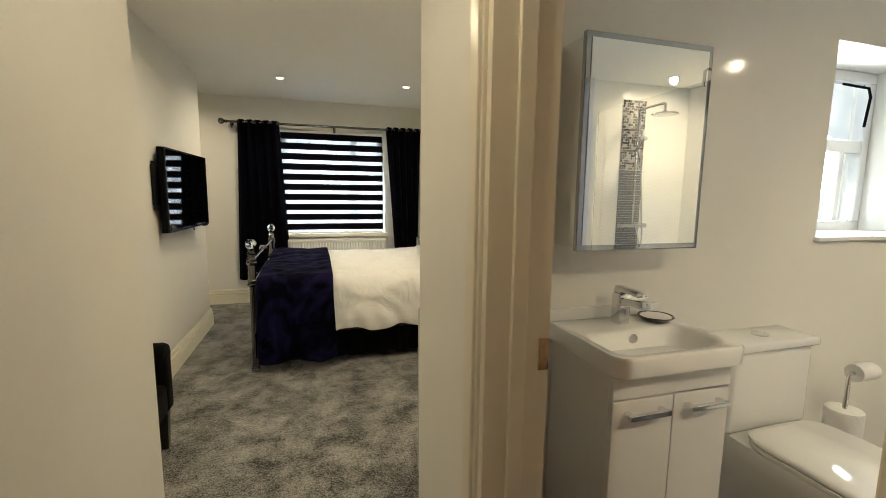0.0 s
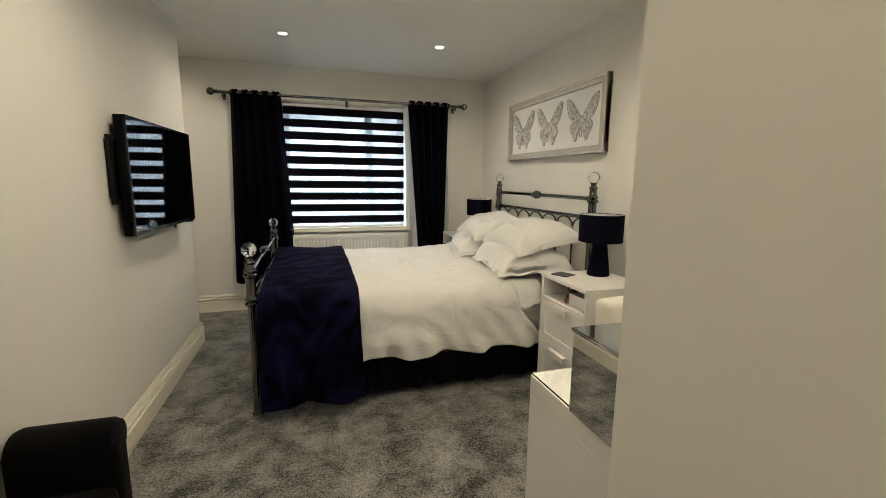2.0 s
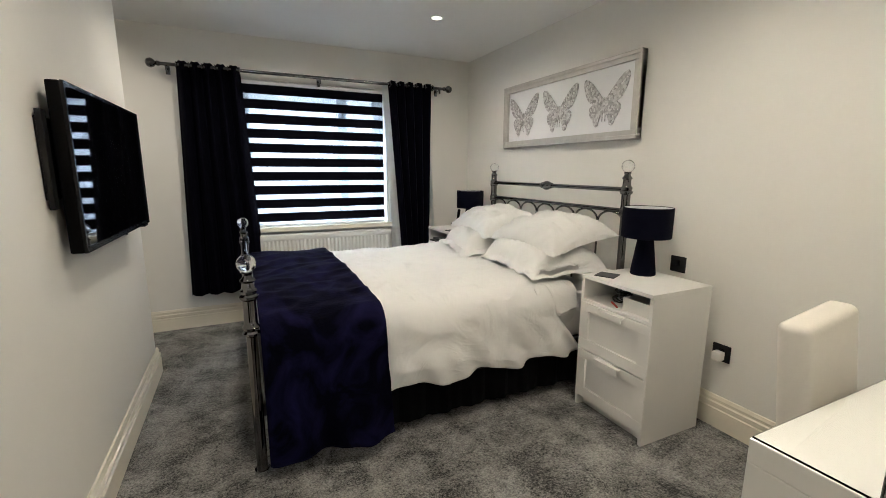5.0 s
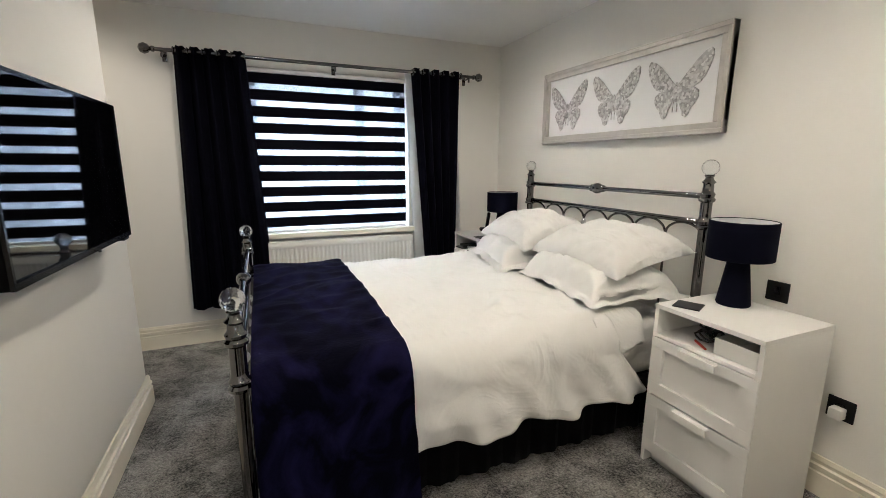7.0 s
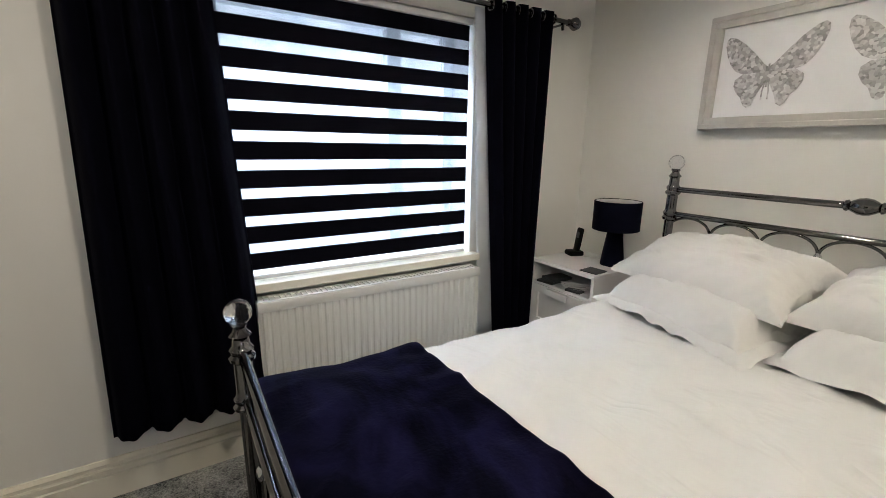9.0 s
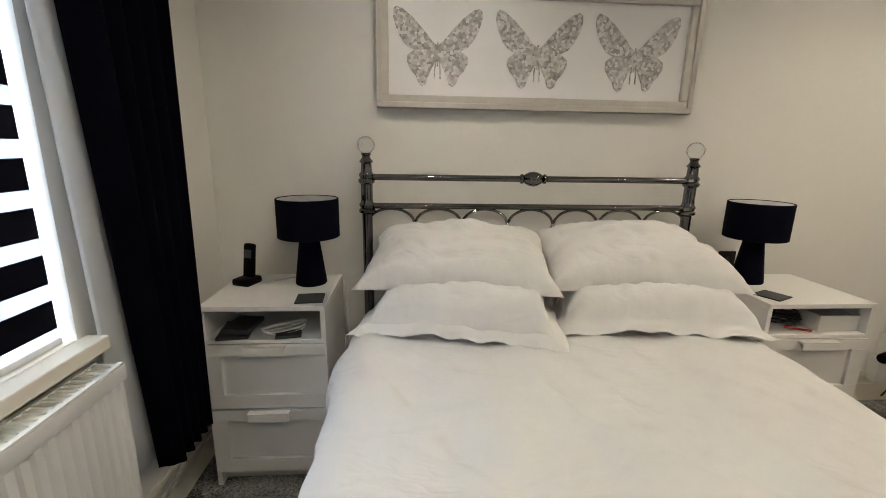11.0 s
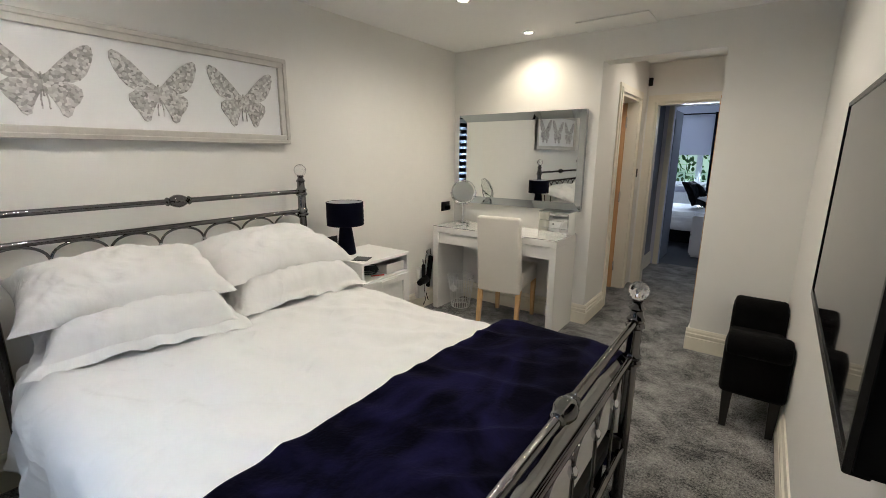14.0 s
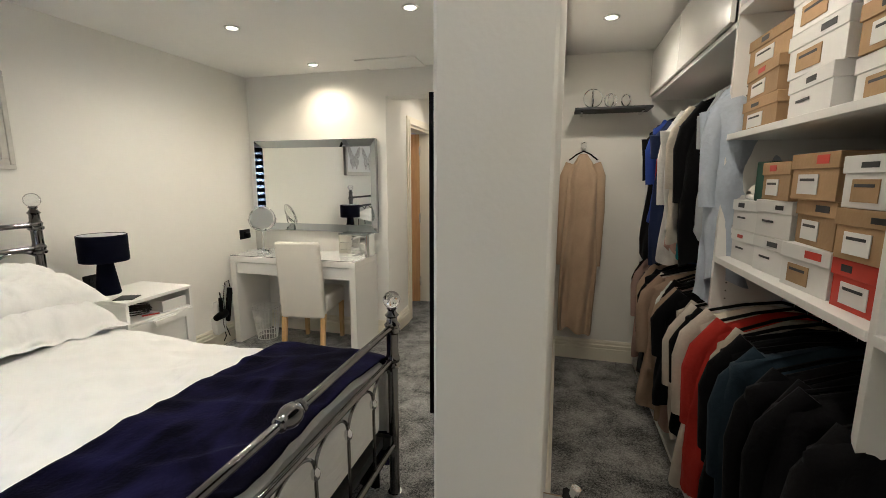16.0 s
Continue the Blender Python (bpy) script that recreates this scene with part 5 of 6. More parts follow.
part("scalloped_rim", tubed(scal, 0.0022, 5, True), M_WIREWHITE, bk)
flower = bmesh.new()
for i in range(5):
    a = 2 * math.pi * i / 5
    bmesh.ops.create_uvsphere(flower, u_segments=8, v_segments=6, radius=0.016, matrix=Matrix.Translation((0.02 * math.cos(a), 0.115, 0.20 + 0.02 * math.sin(a))) @ Matrix.Diagonal((1, 0.4, 1, 1)))
part("flower", flower, M_WIREWHITE, bk, "white metal flower")

dryer = thing("hair_dryer", (XH, 2.45, 0.34), 0, "black hair dryer hanging on a white wall bracket", "hair dryer")
part("wall_bracket", boxes((-0.06, -0.001, -0.05, 0.05, -0.22, -0.08), (-0.05, -0.001, -0.02, 0.02, -0.08, 0.05), bevel=0.005), M_LACQ, dryer, "white plastic bracket")
part("barrel", turned([(0.022, -0.09), (0.026, -0.085), (0.03, -0.03), (0.036, 0.02), (0.034, 0.06), (0.02, 0.07)], 20, pose(-0.085, 0.02, -0.05, 90, 0, 15)), M_BLACKPL, dryer)
part("grip", boxes((-0.098, -0.066, 0.0, 0.03, -0.04, 0.10), bevel=0.012), M_BLACKPL, dryer)
part("flex", tubed([(-0.08, 0.015, 0.10), (-0.07, 0.01, 0.14), (-0.05, -0.02, 0.12), (-0.05, -0.03, 0.0), (-0.06, -0.02, -0.15), (-0.05, -0.05, -0.26), (-0.05, -0.02, -0.30)], 0.004, 8), M_RUBBER, dryer)
strt = thing("hair_straightener", (XH, 2.345, 0.36), 0, "black hair straighteners hanging by their cord", "straightener")
for dx in (-0.065, -0.040):
    arm = boxes((dx - 0.010, dx + 0.010, -0.014, 0.014, -0.16, 0.13), bevel=0.006)
    bmesh.ops.transform(arm, matrix=pose(0, 0, 0, 12, 0, 0), verts=arm.verts)
    part("arm", arm, M_BLACKPL, strt)
part("flex", tubed([(-0.05, -0.03, 0.13), (-0.04, -0.03, 0.19), (-0.015, -0.01, 0.17), (-0.02, 0.02, 0.05), (-0.03, 0.03, -0.2), (-0.04, 0.0, -0.3)], 0.004, 8), M_RUBBER, strt)
part("hook", tubed([(-0.001, 0, 0.15), (-0.03, 0, 0.145), (-0.035, 0, 0.165)], 0.004, 8), M_CHROME, strt)

# ---- bench by the television wall ----
bench = thing("bench", (-0.752, 2.48, 0), 0, "small black velour bench with rolled arms and black legs", "bench")
BW = 0.142


def roll_arm(y):
    bm = boxes((-BW, BW, y - 0.05, y + 0.05, 0.20, 0.50), bevel=0.03, seg=4)
    lathe(bm, [(0.02, -BW + 0.002), (0.058, -BW + 0.012), (0.066, -BW + 0.03), (0.066, BW - 0.03), (0.058, BW - 0.012), (0.02, BW - 0.002)], 24, Matrix.Translation((0, y * 1.04, 0.475)) @ pose(0, 0, 0, 0, 90, 0))
    return bm


part("seat", soft_box(-BW, BW, -0.29, 0.29, 0.20, 0.36, 0.03), M_FUR, bench)
for y in (-0.325, 0.325):
    part("rolled_arm", roll_arm(y), M_FUR, bench)
for lx in (-0.10, 0.10):
    for ly in (-0.335, 0.335):
        lb = boxes((lx - 0.024, lx + 0.024, ly - 0.024, ly + 0.024, 0, 0.205), bevel=0.003)
        for v in lb.verts:
            k = 1 - v.co.z / 0.205
            v.co.x, v.co.y = lx + (v.co.x - lx) * (1 - 0.35 * k), ly + (v.co.y - ly) * (1 - 0.35 * k)
        part("leg", lb, M_BLACKWOOD, bench, smooth=False)

# ---- bathroom ----
van = thing("vanity_unit", (1.05, 1.6, 0), 0, "white gloss vanity unit with two doors", "vanity unit")
VX0, VX1, VYF = 0.845, 1.255, 1.425
part("carcass", at(van, boxes((VX0, VX1, VYF + 0.018, 1.741, 0.0, 0.795), bevel=0.003)), M_LACQ, van, smooth=False)
part("fascia", at(van, boxes((VX0, VX1, VYF, VYF + 0.017, 0.728, 0.795), bevel=0.002)), M_LACQ, van, smooth=False)
for a, b in ((VX0 + 0.001, 1.0485), (1.0515, VX1 - 0.001)):
    d = part("door", at(van, boxes((a, b, VYF - 0.001, VYF + 0.017, 0.05, 0.723), bevel=0.002)), M_LACQ, van, smooth=False)
    c = (a + b) / 2
    part("handle", at(van, boxes((c - 0.065, c - 0.048, VYF - 0.026, VYF, 0.682, 0.694), (c + 0.048, c + 0.065, VYF - 0.026, VYF, 0.682, 0.694), (c - 0.068, c + 0.068, VYF - 0.034, VYF - 0.022, 0.680, 0.696), bevel=0.002)), M_CHROME, d, "chrome bar handle", smooth=False)


def basin_mesh():
    """A moulded rectangular basin: rounded outside, bowl sunk into the top."""
    bm = bmesh.new()
    x0, x1, y0, y1 = 0.825, 1.275, 1.385, 1.742

    def loop(a, b, c, d, z, r, n=6):
        pts = []
        for cx, cy, s in ((b - r, d - 0.001 if d > 1.74 else d - r, 0), (a + r, d - 0.001 if d > 1.74 else d - r, 1), (a + r, c + r, 2), (b - r, c + r, 3)):
            for i in range(n + 1):
                t = math.pi / 2 * (s + i / n)
                ry = 0.001 if (d > 1.74 and s < 2) else r
                pts.append(bm.verts.new((cx + r * math.cos(t), cy + ry * math.sin(t), z)))
        return pts
    rings = [loop(x0 + 0.012, x1 - 0.012, y0 + 0.014, y1, 0.796, 0.04), loop(x0 + 0.002, x1 - 0.002, y0 + 0.003, y1, 0.803, 0.045), loop(x0, x1, y0, y1, 0.850, 0.045), loop(x0 + 0.005, x1 - 0.005, y0 + 0.005, y1 - 0.0005, 0.858, 0.042), loop(x0 + 0.03, x1 - 0.03, y0 + 0.03, 1.615, 0.856, 0.05), loop(x0 + 0.04, x1 - 0.04, y0 + 0.04, 1.605, 0.846, 0.05), loop(x0 + 0.075, x1 - 0.075, y0 + 0.075, 1.585, 0.765, 0.06)]
    for a, b in zip(rings, rings[1:]):
        k = len(a)
        for i in range(k):
            bm.faces.new((a[i], a[(i + 1) % k], b[(i + 1) % k], b[i]))
    bm.faces.new(list(reversed(rings[0])))
    bm.faces.new(rings[-1])
    return bm


basin = thing("wash_basin", (1.05, 1.6, 0.796), 0, "white ceramic basin on the vanity unit", "basin")
part("bowl", at(basin, basin_mesh()), M_CERAMIC, basin, angle=50)
part("overflow", at(basin, turned([(0.008, 0), (0.015, 0.001), (0.017, 0.004), (0.010, 0.006)], 20, pose(1.05, 1.602, 0.825, 90, 0, 0))), M_CHROME, basin, "chrome overflow ring")
part("upstand", at(basin, boxes((0.826, 1.274, 1.7305, 1.7415, 0.8585, 0.90), bevel=0.004)), M_CERAMIC, basin, "raised back edge")
tap = thing("basin_tap", (1.05, 1.665, 0.8578), 0, "chrome mixer tap on the basin", "tap")
part("body", boxes((-0.022, 0.022, -0.022, 0.022, 0, 0.105), bevel=0.007), M_CHROME, tap)
sp = boxes((-0.018, 0.018, -0.125, -0.015, 0.062, 0.088), bevel=0.006)
bmesh.ops.transform(sp, matrix=pose(0, 0, 0, -6, 0, 0), verts=sp.verts)
part("spout", sp, M_CHROME, tap)
lv = boxes((-0.019, 0.019, -0.085, 0.022, 0.112, 0.126), bevel=0.004)
bmesh.ops.transform(lv, matrix=pose(0, 0, 0.0, 4, 0, 0), verts=lv.verts)
part("lever", lv, M_CHROME, tap)
part("collar", boxes((-0.018, 0.018, -0.018, 0.018, 0.104, 0.117), bevel=0.003), M_CHROME, tap)
dish = thing("soap_dish", (1.19, 1.66, 0.8578), 0, "dark round soap dish with a pale top", "soap dish")
part("bowl", turned([(0.03, 0), (0.045, 0.004), (0.058, 0.018), (0.056, 0.020), (0.04, 0.008), (0.001, 0.006)], 32), M_SOAP, dish)
part("insert", turned([(0.05, 0.0165), (0.048, 0.0185), (0.001, 0.0175)], 32), M_CERAMIC, dish, "pale glazed inside")

cabm = thing("mirror_cabinet", (1.06, 1.68, 1.42), 0, "mirrored bathroom wall cabinet with grey sides", "cabinet")
part("body", at(cabm, boxes((0.838, 1.282, 1.632, 1.741, 1.118, 1.730), bevel=0.002)), M_MIRROR, cabm, "mirrored side", smooth=False)
cdoor = part("mirror_door", at(cabm, boxes((0.832, 1.288, 1.612, 1.629, 1.110, 1.738), bevel=0.003)), M_BEVEL, cabm, "bevel-edged mirror door", smooth=False)
part("mirror_glass", at(cabm, boxes((0.850, 1.270, 1.6085, 1.6125, 1.128, 1.720), bevel=0.001)), M_MIRROR, cdoor, "clear mirror glass", smooth=False)

wc = thing("toilet", (1.68, 1.4, 0), 0, "white close-coupled toilet with a soft-square seat, lid closed", "toilet")
part("cistern", at(wc, boxes((1.475, 1.865, 1.59, 1.741, 0.43, 0.735), bevel=0.022, seg=4)), M_CERAMIC, wc)
part("cistern_lid", at(wc, boxes((1.465, 1.875, 1.575, 1.7415, 0.7355, 0.77), bevel=0.012, seg=3)), M_CERAMIC, wc)
part("flush_button", at(wc, turned([(0.028, 0), (0.028, 0.003), (0.024, 0.005), (0.001, 0.005)], 24, Matrix.Translation((1.67, 1.655, 0.7695)))), M_CHROME, wc, "chrome flush button")


def pan_loop(bm, z, w, y0, y1, p=3.0, n=40):
    out = []
    for i in range(n):
        a = 2 * math.pi * i / n
        c, s = math.cos(a), math.sin(a)
        x = w / 2 * math.copysign(abs(c) ** (2 / p), c)
        y = (y0 + y1) / 2 + (y1 - y0) / 2 * math.copysign(abs(s) ** (2 / p), s)
        out.append(bm.verts.new((1.67 + x, y, z)))
    return out


def loft(sections, p=3.0):
    bm = bmesh.new()
    rings = [pan_loop(bm, *s, p) for s in sections]
    for a, b in zip(rings, rings[1:]):
        k = len(a)
        for i in range(k):
            bm.faces.new((a[i], a[(i + 1) % k], b[(i + 1) % k], b[i]))
    bm.faces.new(list(reversed(rings[0])))
    bm.faces.new(rings[-1])
    return bm


part("pan", at(wc, loft([(0.0, 0.22, 1.25, 1.735), (0.02, 0.215, 1.26, 1.735), (0.16, 0.21, 1.26, 1.735), (0.28, 0.29, 1.15, 1.735), (0.36, 0.35, 1.08, 1.737), (0.41, 0.365, 1.06, 1.738), (0.428, 0.36, 1.065, 1.738)], 4.0)), M_CERAMIC, wc, angle=50)
part("seat", at(wc, loft([(0.4285, 0.362, 1.055, 1.555), (0.434, 0.37, 1.05, 1.56), (0.444, 0.368, 1.052, 1.558), (0.446, 0.36, 1.06, 1.55)], 5.5)), M_CERAMIC, wc, angle=50)
part("lid", at(wc, loft([(0.4465, 0.362, 1.052, 1.56), (0.452, 0.372, 1.045, 1.565), (0.462, 0.372, 1.045, 1.565), (0.470, 0.355, 1.055, 1.555)], 5.5)), M_CERAMIC, wc, angle=50)
for hx in (1.60, 1.74):
    part("hinge", at(wc, tubed([(hx - 0.02, 1.565, 0.442), (hx + 0.02, 1.565, 0.442)], 0.01, 12)), M_CHROME, wc)

rollst = thing("toilet_roll_stand", (2.02, 1.56, 0.002), 0, "white roll on a chrome stand beside the toilet", "toilet roll stand")
part("base", turned([(0.075, 0), (0.077, 0.006), (0.07, 0.014), (0.01, 0.016)], 28), M_CHROME, rollst)
part("pole", tubed([(0, 0, 0.014), (0, 0, 0.60), (0.008, 0, 0.615), (0.02, 0, 0.615), (0.13, 0, 0.615)], 0.008, 10), M_CHROME, rollst)
for z in (0.02, 0.135, 0.25, 0.365):
    part("paper_roll", turned([(0.022, 0.0), (0.058, 0.002), (0.06, 0.01), (0.06, 0.102), (0.058, 0.11), (0.022, 0.112)], 28, Matrix.Translation((0, 0, z))), M_COTTON, rollst, "spare white roll")
part("paper_roll", turned([(0.016, -0.05), (0.033, -0.049), (0.035, 0.0), (0.033, 0.049), (0.016, 0.05)], 28, pose(0.075, 0, 0.615, 0, 90, 0)), M_COTTON, rollst, "white roll in use")
bin_ob = thing("pedal_bin", (0.70, 1.60, 0.002), 0, "small white bathroom bin beside the vanity", "bin")
part("drum", turned([(0.085, 0), (0.09, 0.008), (0.09, 0.23), (0.088, 0.235)], 32), M_LACQ, bin_ob)
part("lid", turned([(0.092, 0.236), (0.092, 0.250), (0.07, 0.268), (0.001, 0.272)], 32), M_LACQ, bin_ob)

# shower corner, seen in the cabinet's mirror
SHX = 2.97
rise = thing("shower_set", (SHX, -0.75, 0.9), 0, "chrome rain shower set on a mosaic strip", "shower")
part("riser", tubed([(0, 0.07, 0.12), (0, 0.07, 1.14), (0, 0.075, 1.16), (0, 0.10, 1.165), (0, 0.36, 1.165), (0, 0.375, 1.16), (0, 0.375, 1.10)], 0.011, 10), M_CHROME, rise)
part("rain_head", turned([(0.012, 0.035), (0.03, 0.02), (0.105, 0.008), (0.108, 0.0), (0.10, -0.004)], 32, Matrix.Translation((0, 0.375, 1.07))), M_CHROME, rise)
part("mixer_bar", tubed([(-0.15, 0.07, 0.10), (0.15, 0.07, 0.10)], 0.022, 14), M_CHROME, rise)
part("hand_shower", turned([(0.012, -0.12), (0.012, 0.02), (0.035, 0.05), (0.036, 0.06)], 18, pose(0.0, 0.12, 0.86, -35, 0, 0)), M_CHROME, rise)
part("hose", tubed([(0.02, 0.10, 0.08), (0.05, 0.14, -0.10), (0.06, 0.14, 0.0), (0.03, 0.13, 0.4), (0.0, 0.12, 0.74)], 0.007, 8), M_CHROME, rise)
for z in (0.4, 1.0):
    part("wall_clip", boxes((-0.012, 0.012, 0.001, 0.065, z - 0.015, z + 0.015), bevel=0.003), M_CHROME, rise)
scr = thing("shower_screen", (2.58, -0.2, 0.0), 0, "clear glass shower screen with a chrome arm", "shower screen")
part("glass", boxes((-0.004, 0.004, -0.54, 0.605, 0.06, 2.03)), M_GLASS, scr, "clear glass", smooth=False)
part("edge_profile", boxes((-0.008, 0.008, 0.606, 0.614, 0.06, 2.03)), M_CHROME, scr, smooth=False)
part("arm", tubed([(0, 0.56, 2.0), (0, 0.56, 2.10), (0.03, 0.56, 2.12), (1.01, 0.56, 2.12)], 0.009, 8), M_CHROME, scr)
st = thing("shower_tray", (3.09, -0.17, 0.002), 0, "low white shower tray on the floor", "shower tray")
part("tray", boxes((-0.52, 0.50, -0.57, 0.62, 0, 0.05), bevel=0.01), M_CERAMIC, st)

# ---- dressing room ----
CX, CBK = -1.60, -2.19     # fronts and back of the wardrobe run
robe = thing("open_wardrobe", (CX, 3.4, 0), 0, "white open wardrobe run with shelves, rails and top cupboards", "wardrobe")
for y in (1.90, 3.425, 4.325, 5.20):
    part("upright_panel", at(robe, boxes((CBK, CX, y, y + 0.02, 0, 2.28), bevel=0.001)), M_MATTWHITE, robe, smooth=False)
for y0, y1, zs in ((3.4455, 4.3245, (0.02, 1.10, 1.56, 2.0)), (1.9205, 3.4245, (0.02, 1.96)), (4.3455, 5.1995, (0.02, 1.10, 1.56, 2.0))):
    for z in zs:
        part("shelf", at(robe, boxes((CBK, CX + 0.004, y0, y1, z, z + 0.022), bevel=0.001)), M_MATTWHITE, robe, smooth=False)
for y0, y1 in ((1.93, 2.66), (2.67, 3.42)):
    part("cupboard_door", at(robe, boxes((CX + 0.005, CX + 0.023, y0, y1, 1.985, 2.28), bevel=0.002)), M_LACQ, robe, smooth=False)
for y0, y1, z in ((1.9205, 3.4245, 1.88), (1.9205, 3.4245, 0.98), (3.4455, 4.3245, 1.02)):
    part("hanging_rail", at(robe, tubed([(-1.82, y0, z), (-1.82, y1, z)], 0.0125, 12)), M_CHROME if z < 1 else M_LACQ, robe)
for z in [0.60 + 0.032 * i for i in range(40)]:
    part("pin_hole", at(robe, turned([(0.003, 0), (0.003, 0.0008)], 8, pose(CX - 0.05, 3.4452, z, -90, 0, 0))), M_GREYCARD, robe)

CLOTH = {}


def cloth_mat(name, rgb):
    if name not in CLOTH:
        CLOTH[name] = material(name, rgb, 0.85, var=0.7, scale=9, dark=0.72, bump=0.35, bscale=70, sheen=0.03, spec=0.12)
    return CLOTH[name]


def garment(y, top, length, width, colour, seed, label, kind, x=-1.82, thick=0.045, sleeve=True, lean=0.0):
    """A garment on a hanger: shoulders, body with folds, sleeves; the hanger hooks the rail above."""
    ob = thing("hanging_garment", (x, y, top), lean, label, kind, "hanging clothes")

    def f(u, v):
        a = 2 * math.pi * u
        z = -v * length
        w = width / 2 * (0.22 + 0.78 * min(1, v / 0.11)) * (1 + 0.06 * math.sin(5 * v + seed))
        t = thick * (0.25 + 0.75 * min(1, v / 0.12)) * (1 + 0.5 * v)
        d = 1 + 0.38 * math.sin(7 * a + seed * 3 + 2.5 * math.sin(3 * v + seed)) * (0.25 + v) + 0.5 * noise.noise(Vector((2.2 * math.cos(a) + seed, 2.2 * math.sin(a), 4 * v))) + 0.3 * noise.noise(Vector((5 * math.cos(a), 5 * math.sin(a) + seed, 11 * v)))
        return (w * math.copysign(abs(math.cos(a)) ** 0.7, math.cos(a)) * (0.95 + 0.05 * d), t * math.sin(a) * d + 0.01 * math.sin(6 * v + seed), z + 0.025 * math.sin(3 * a + seed) * v)
    bm = grid_surface(48, 24, f)
    bmesh.ops.remove_doubles(bm, verts=bm.verts, dist=0.0005)
    part("body", bm, colour, ob, angle=80)
    if sleeve:
        for sg in (-1, 1):
            sl = 0.62 * length if sleeve is True else sleeve
            pts = [(sg * width * 0.36, 0, -0.07 * min(1, length)), (sg * width * 0.50, 0.005, -0.16), (sg * width * 0.53, 0.01, -0.5 * sl), (sg * width * 0.50, 0.015 * math.sin(seed), -sl)]
            sb = tubed(pts, 0.036, 12)
            for v in sb.verts:
                v.co.y *= 0.7
            part("sleeve", sb, colour, ob, angle=80)
    hg = [(-width * 0.4, 0, -0.045), (-width * 0.2, 0, -0.005), (0, 0, 0.02), (width * 0.2, 0, -0.005), (width * 0.4, 0, -0.045)]
    part("hanger", tubed(hg, 0.006, 6), M_BLACKPL, ob, "slim hanger")
    part("hook", tubed([(0, 0, 0.02), (0, 0, 0.045), (0.016, 0, 0.055), (0.016, 0, 0.075), (0, 0, 0.082), (-0.014, 0, 0.074)], 0.0025, 6), M_CHROME, ob)
    return ob


rng = random.Random(5)
TOPS = [("pale blue jersey", (0.50, 0.56, 0.66)), ("pale blue jersey", (0.50, 0.56, 0.66)), ("soft grey jersey", (0.42, 0.44, 0.48)), ("black jersey", (0.005, 0.005, 0.006)), ("black jersey", (0.005, 0.005, 0.006)), ("teal jersey", (0.02, 0.22, 0.26)), ("cream knit", (0.66, 0.60, 0.52)), ("white cotton shirt", (0.72, 0.71, 0.70)), ("soft pink knit", (0.55, 0.36, 0.32)), ("white cotton shirt", (0.72, 0.71, 0.70)), ("navy jersey", (0.02, 0.03, 0.08)), ("red jersey", (0.42, 0.03, 0.03)), ("royal blue jersey", (0.03, 0.06, 0.28)), ("black jersey", (0.005, 0.005, 0.006)), ("cream knit", (0.66, 0.60, 0.52)), ("black jersey", (0.005, 0.005, 0.006))]
for i, (nm, rgb) in enumerate(TOPS):
    garment(3.37 - i * 0.088, 1.805, 0.62 + 0.28 * rng.random(), rng.uniform(0.44, 0.54), cloth_mat(nm.replace(" ", "_"), rgb), i * 1.7, nm + " top on a hanger", "top", sleeve=0.26 if i % 3 else True, lean=rng.uniform(-17, 17))
LOWS = [("black wool", (0.005, 0.005, 0.006)), ("cream knit", (0.66, 0.60, 0.52)), ("stone cotton", (0.50, 0.44, 0.36)), ("black wool", (0.005, 0.005, 0.006)), ("soft tan wool", (0.42, 0.30, 0.22)), ("dusty pink wool", (0.46, 0.31, 0.27)), ("black wool", (0.005, 0.005, 0.006)), ("white cotton shirt", (0.72, 0.71, 0.70)), ("soft tan wool", (0.46, 0.34, 0.26)), ("cream knit", (0.66, 0.60, 0.52)), ("black wool", (0.005, 0.005, 0.006)), ("soft tan wool", (0.42, 0.30, 0.22)), ("soft tan wool", (0.46, 0.34, 0.26)), ("dark grey wool", (0.06, 0.06, 0.065)), ("dusty pink wool", (0.46, 0.31, 0.27)), ("black wool", (0.005, 0.005, 0.006))]
for i, (nm, rgb) in enumerate(LOWS):
    garment(3.36 - i * 0.088, 0.905, 0.60 + 0.24 * rng.random(), rng.uniform(0.46, 0.60), cloth_mat(nm.replace(" ", "_"), rgb), 3 + i * 2.3, nm + " jacket on a hanger", "jacket", thick=0.055, lean=rng.uniform(-16, 16))
BLK = (0.005, 0.005, 0.006)
DARK = [("cream knit", (0.66, 0.60, 0.52)), ("red cotton", (0.50, 0.04, 0.03)), ("stone cotton", (0.50, 0.44, 0.36)), ("black wool", BLK), ("black jersey", BLK), ("faded blue denim", (0.022, 0.038, 0.055)), ("black wool", BLK), ("black jersey", BLK), ("black wool", BLK), ("black jersey", BLK)]
for i, (nm, rgb) in enumerate(DARK):
    garment(3.50 + i * 0.084, 0.945, 0.74 + 0.1 * rng.random(), rng.uniform(0.46, 0.58), cloth_mat(nm.replace(" ", "_"), rgb), 9 + i * 1.9, nm + " garment on a hanger", "garment", thick=0.06, lean=rng.uniform(-18, 18))
coat_hook = solid("coat_hook", [(-0.02, 0.02, 0, 0.03, -0.02, 0.03)], M_LACQ, "white coat hook on the end wall", "hook", 0.004, (-1.16, YD, 1.66))
coat = garment(YD + 0.07, 1.60, 1.34, 0.25, M_TAN, 4.4, "long tan wool coat hanging on the end wall", "coat", x=-1.16, thick=0.06)
esh = thing("wall_shelf", (-1.33, YD + 0.11, 1.89), 0, "dark glass wall shelf with chrome rail on the end wall", "shelf")
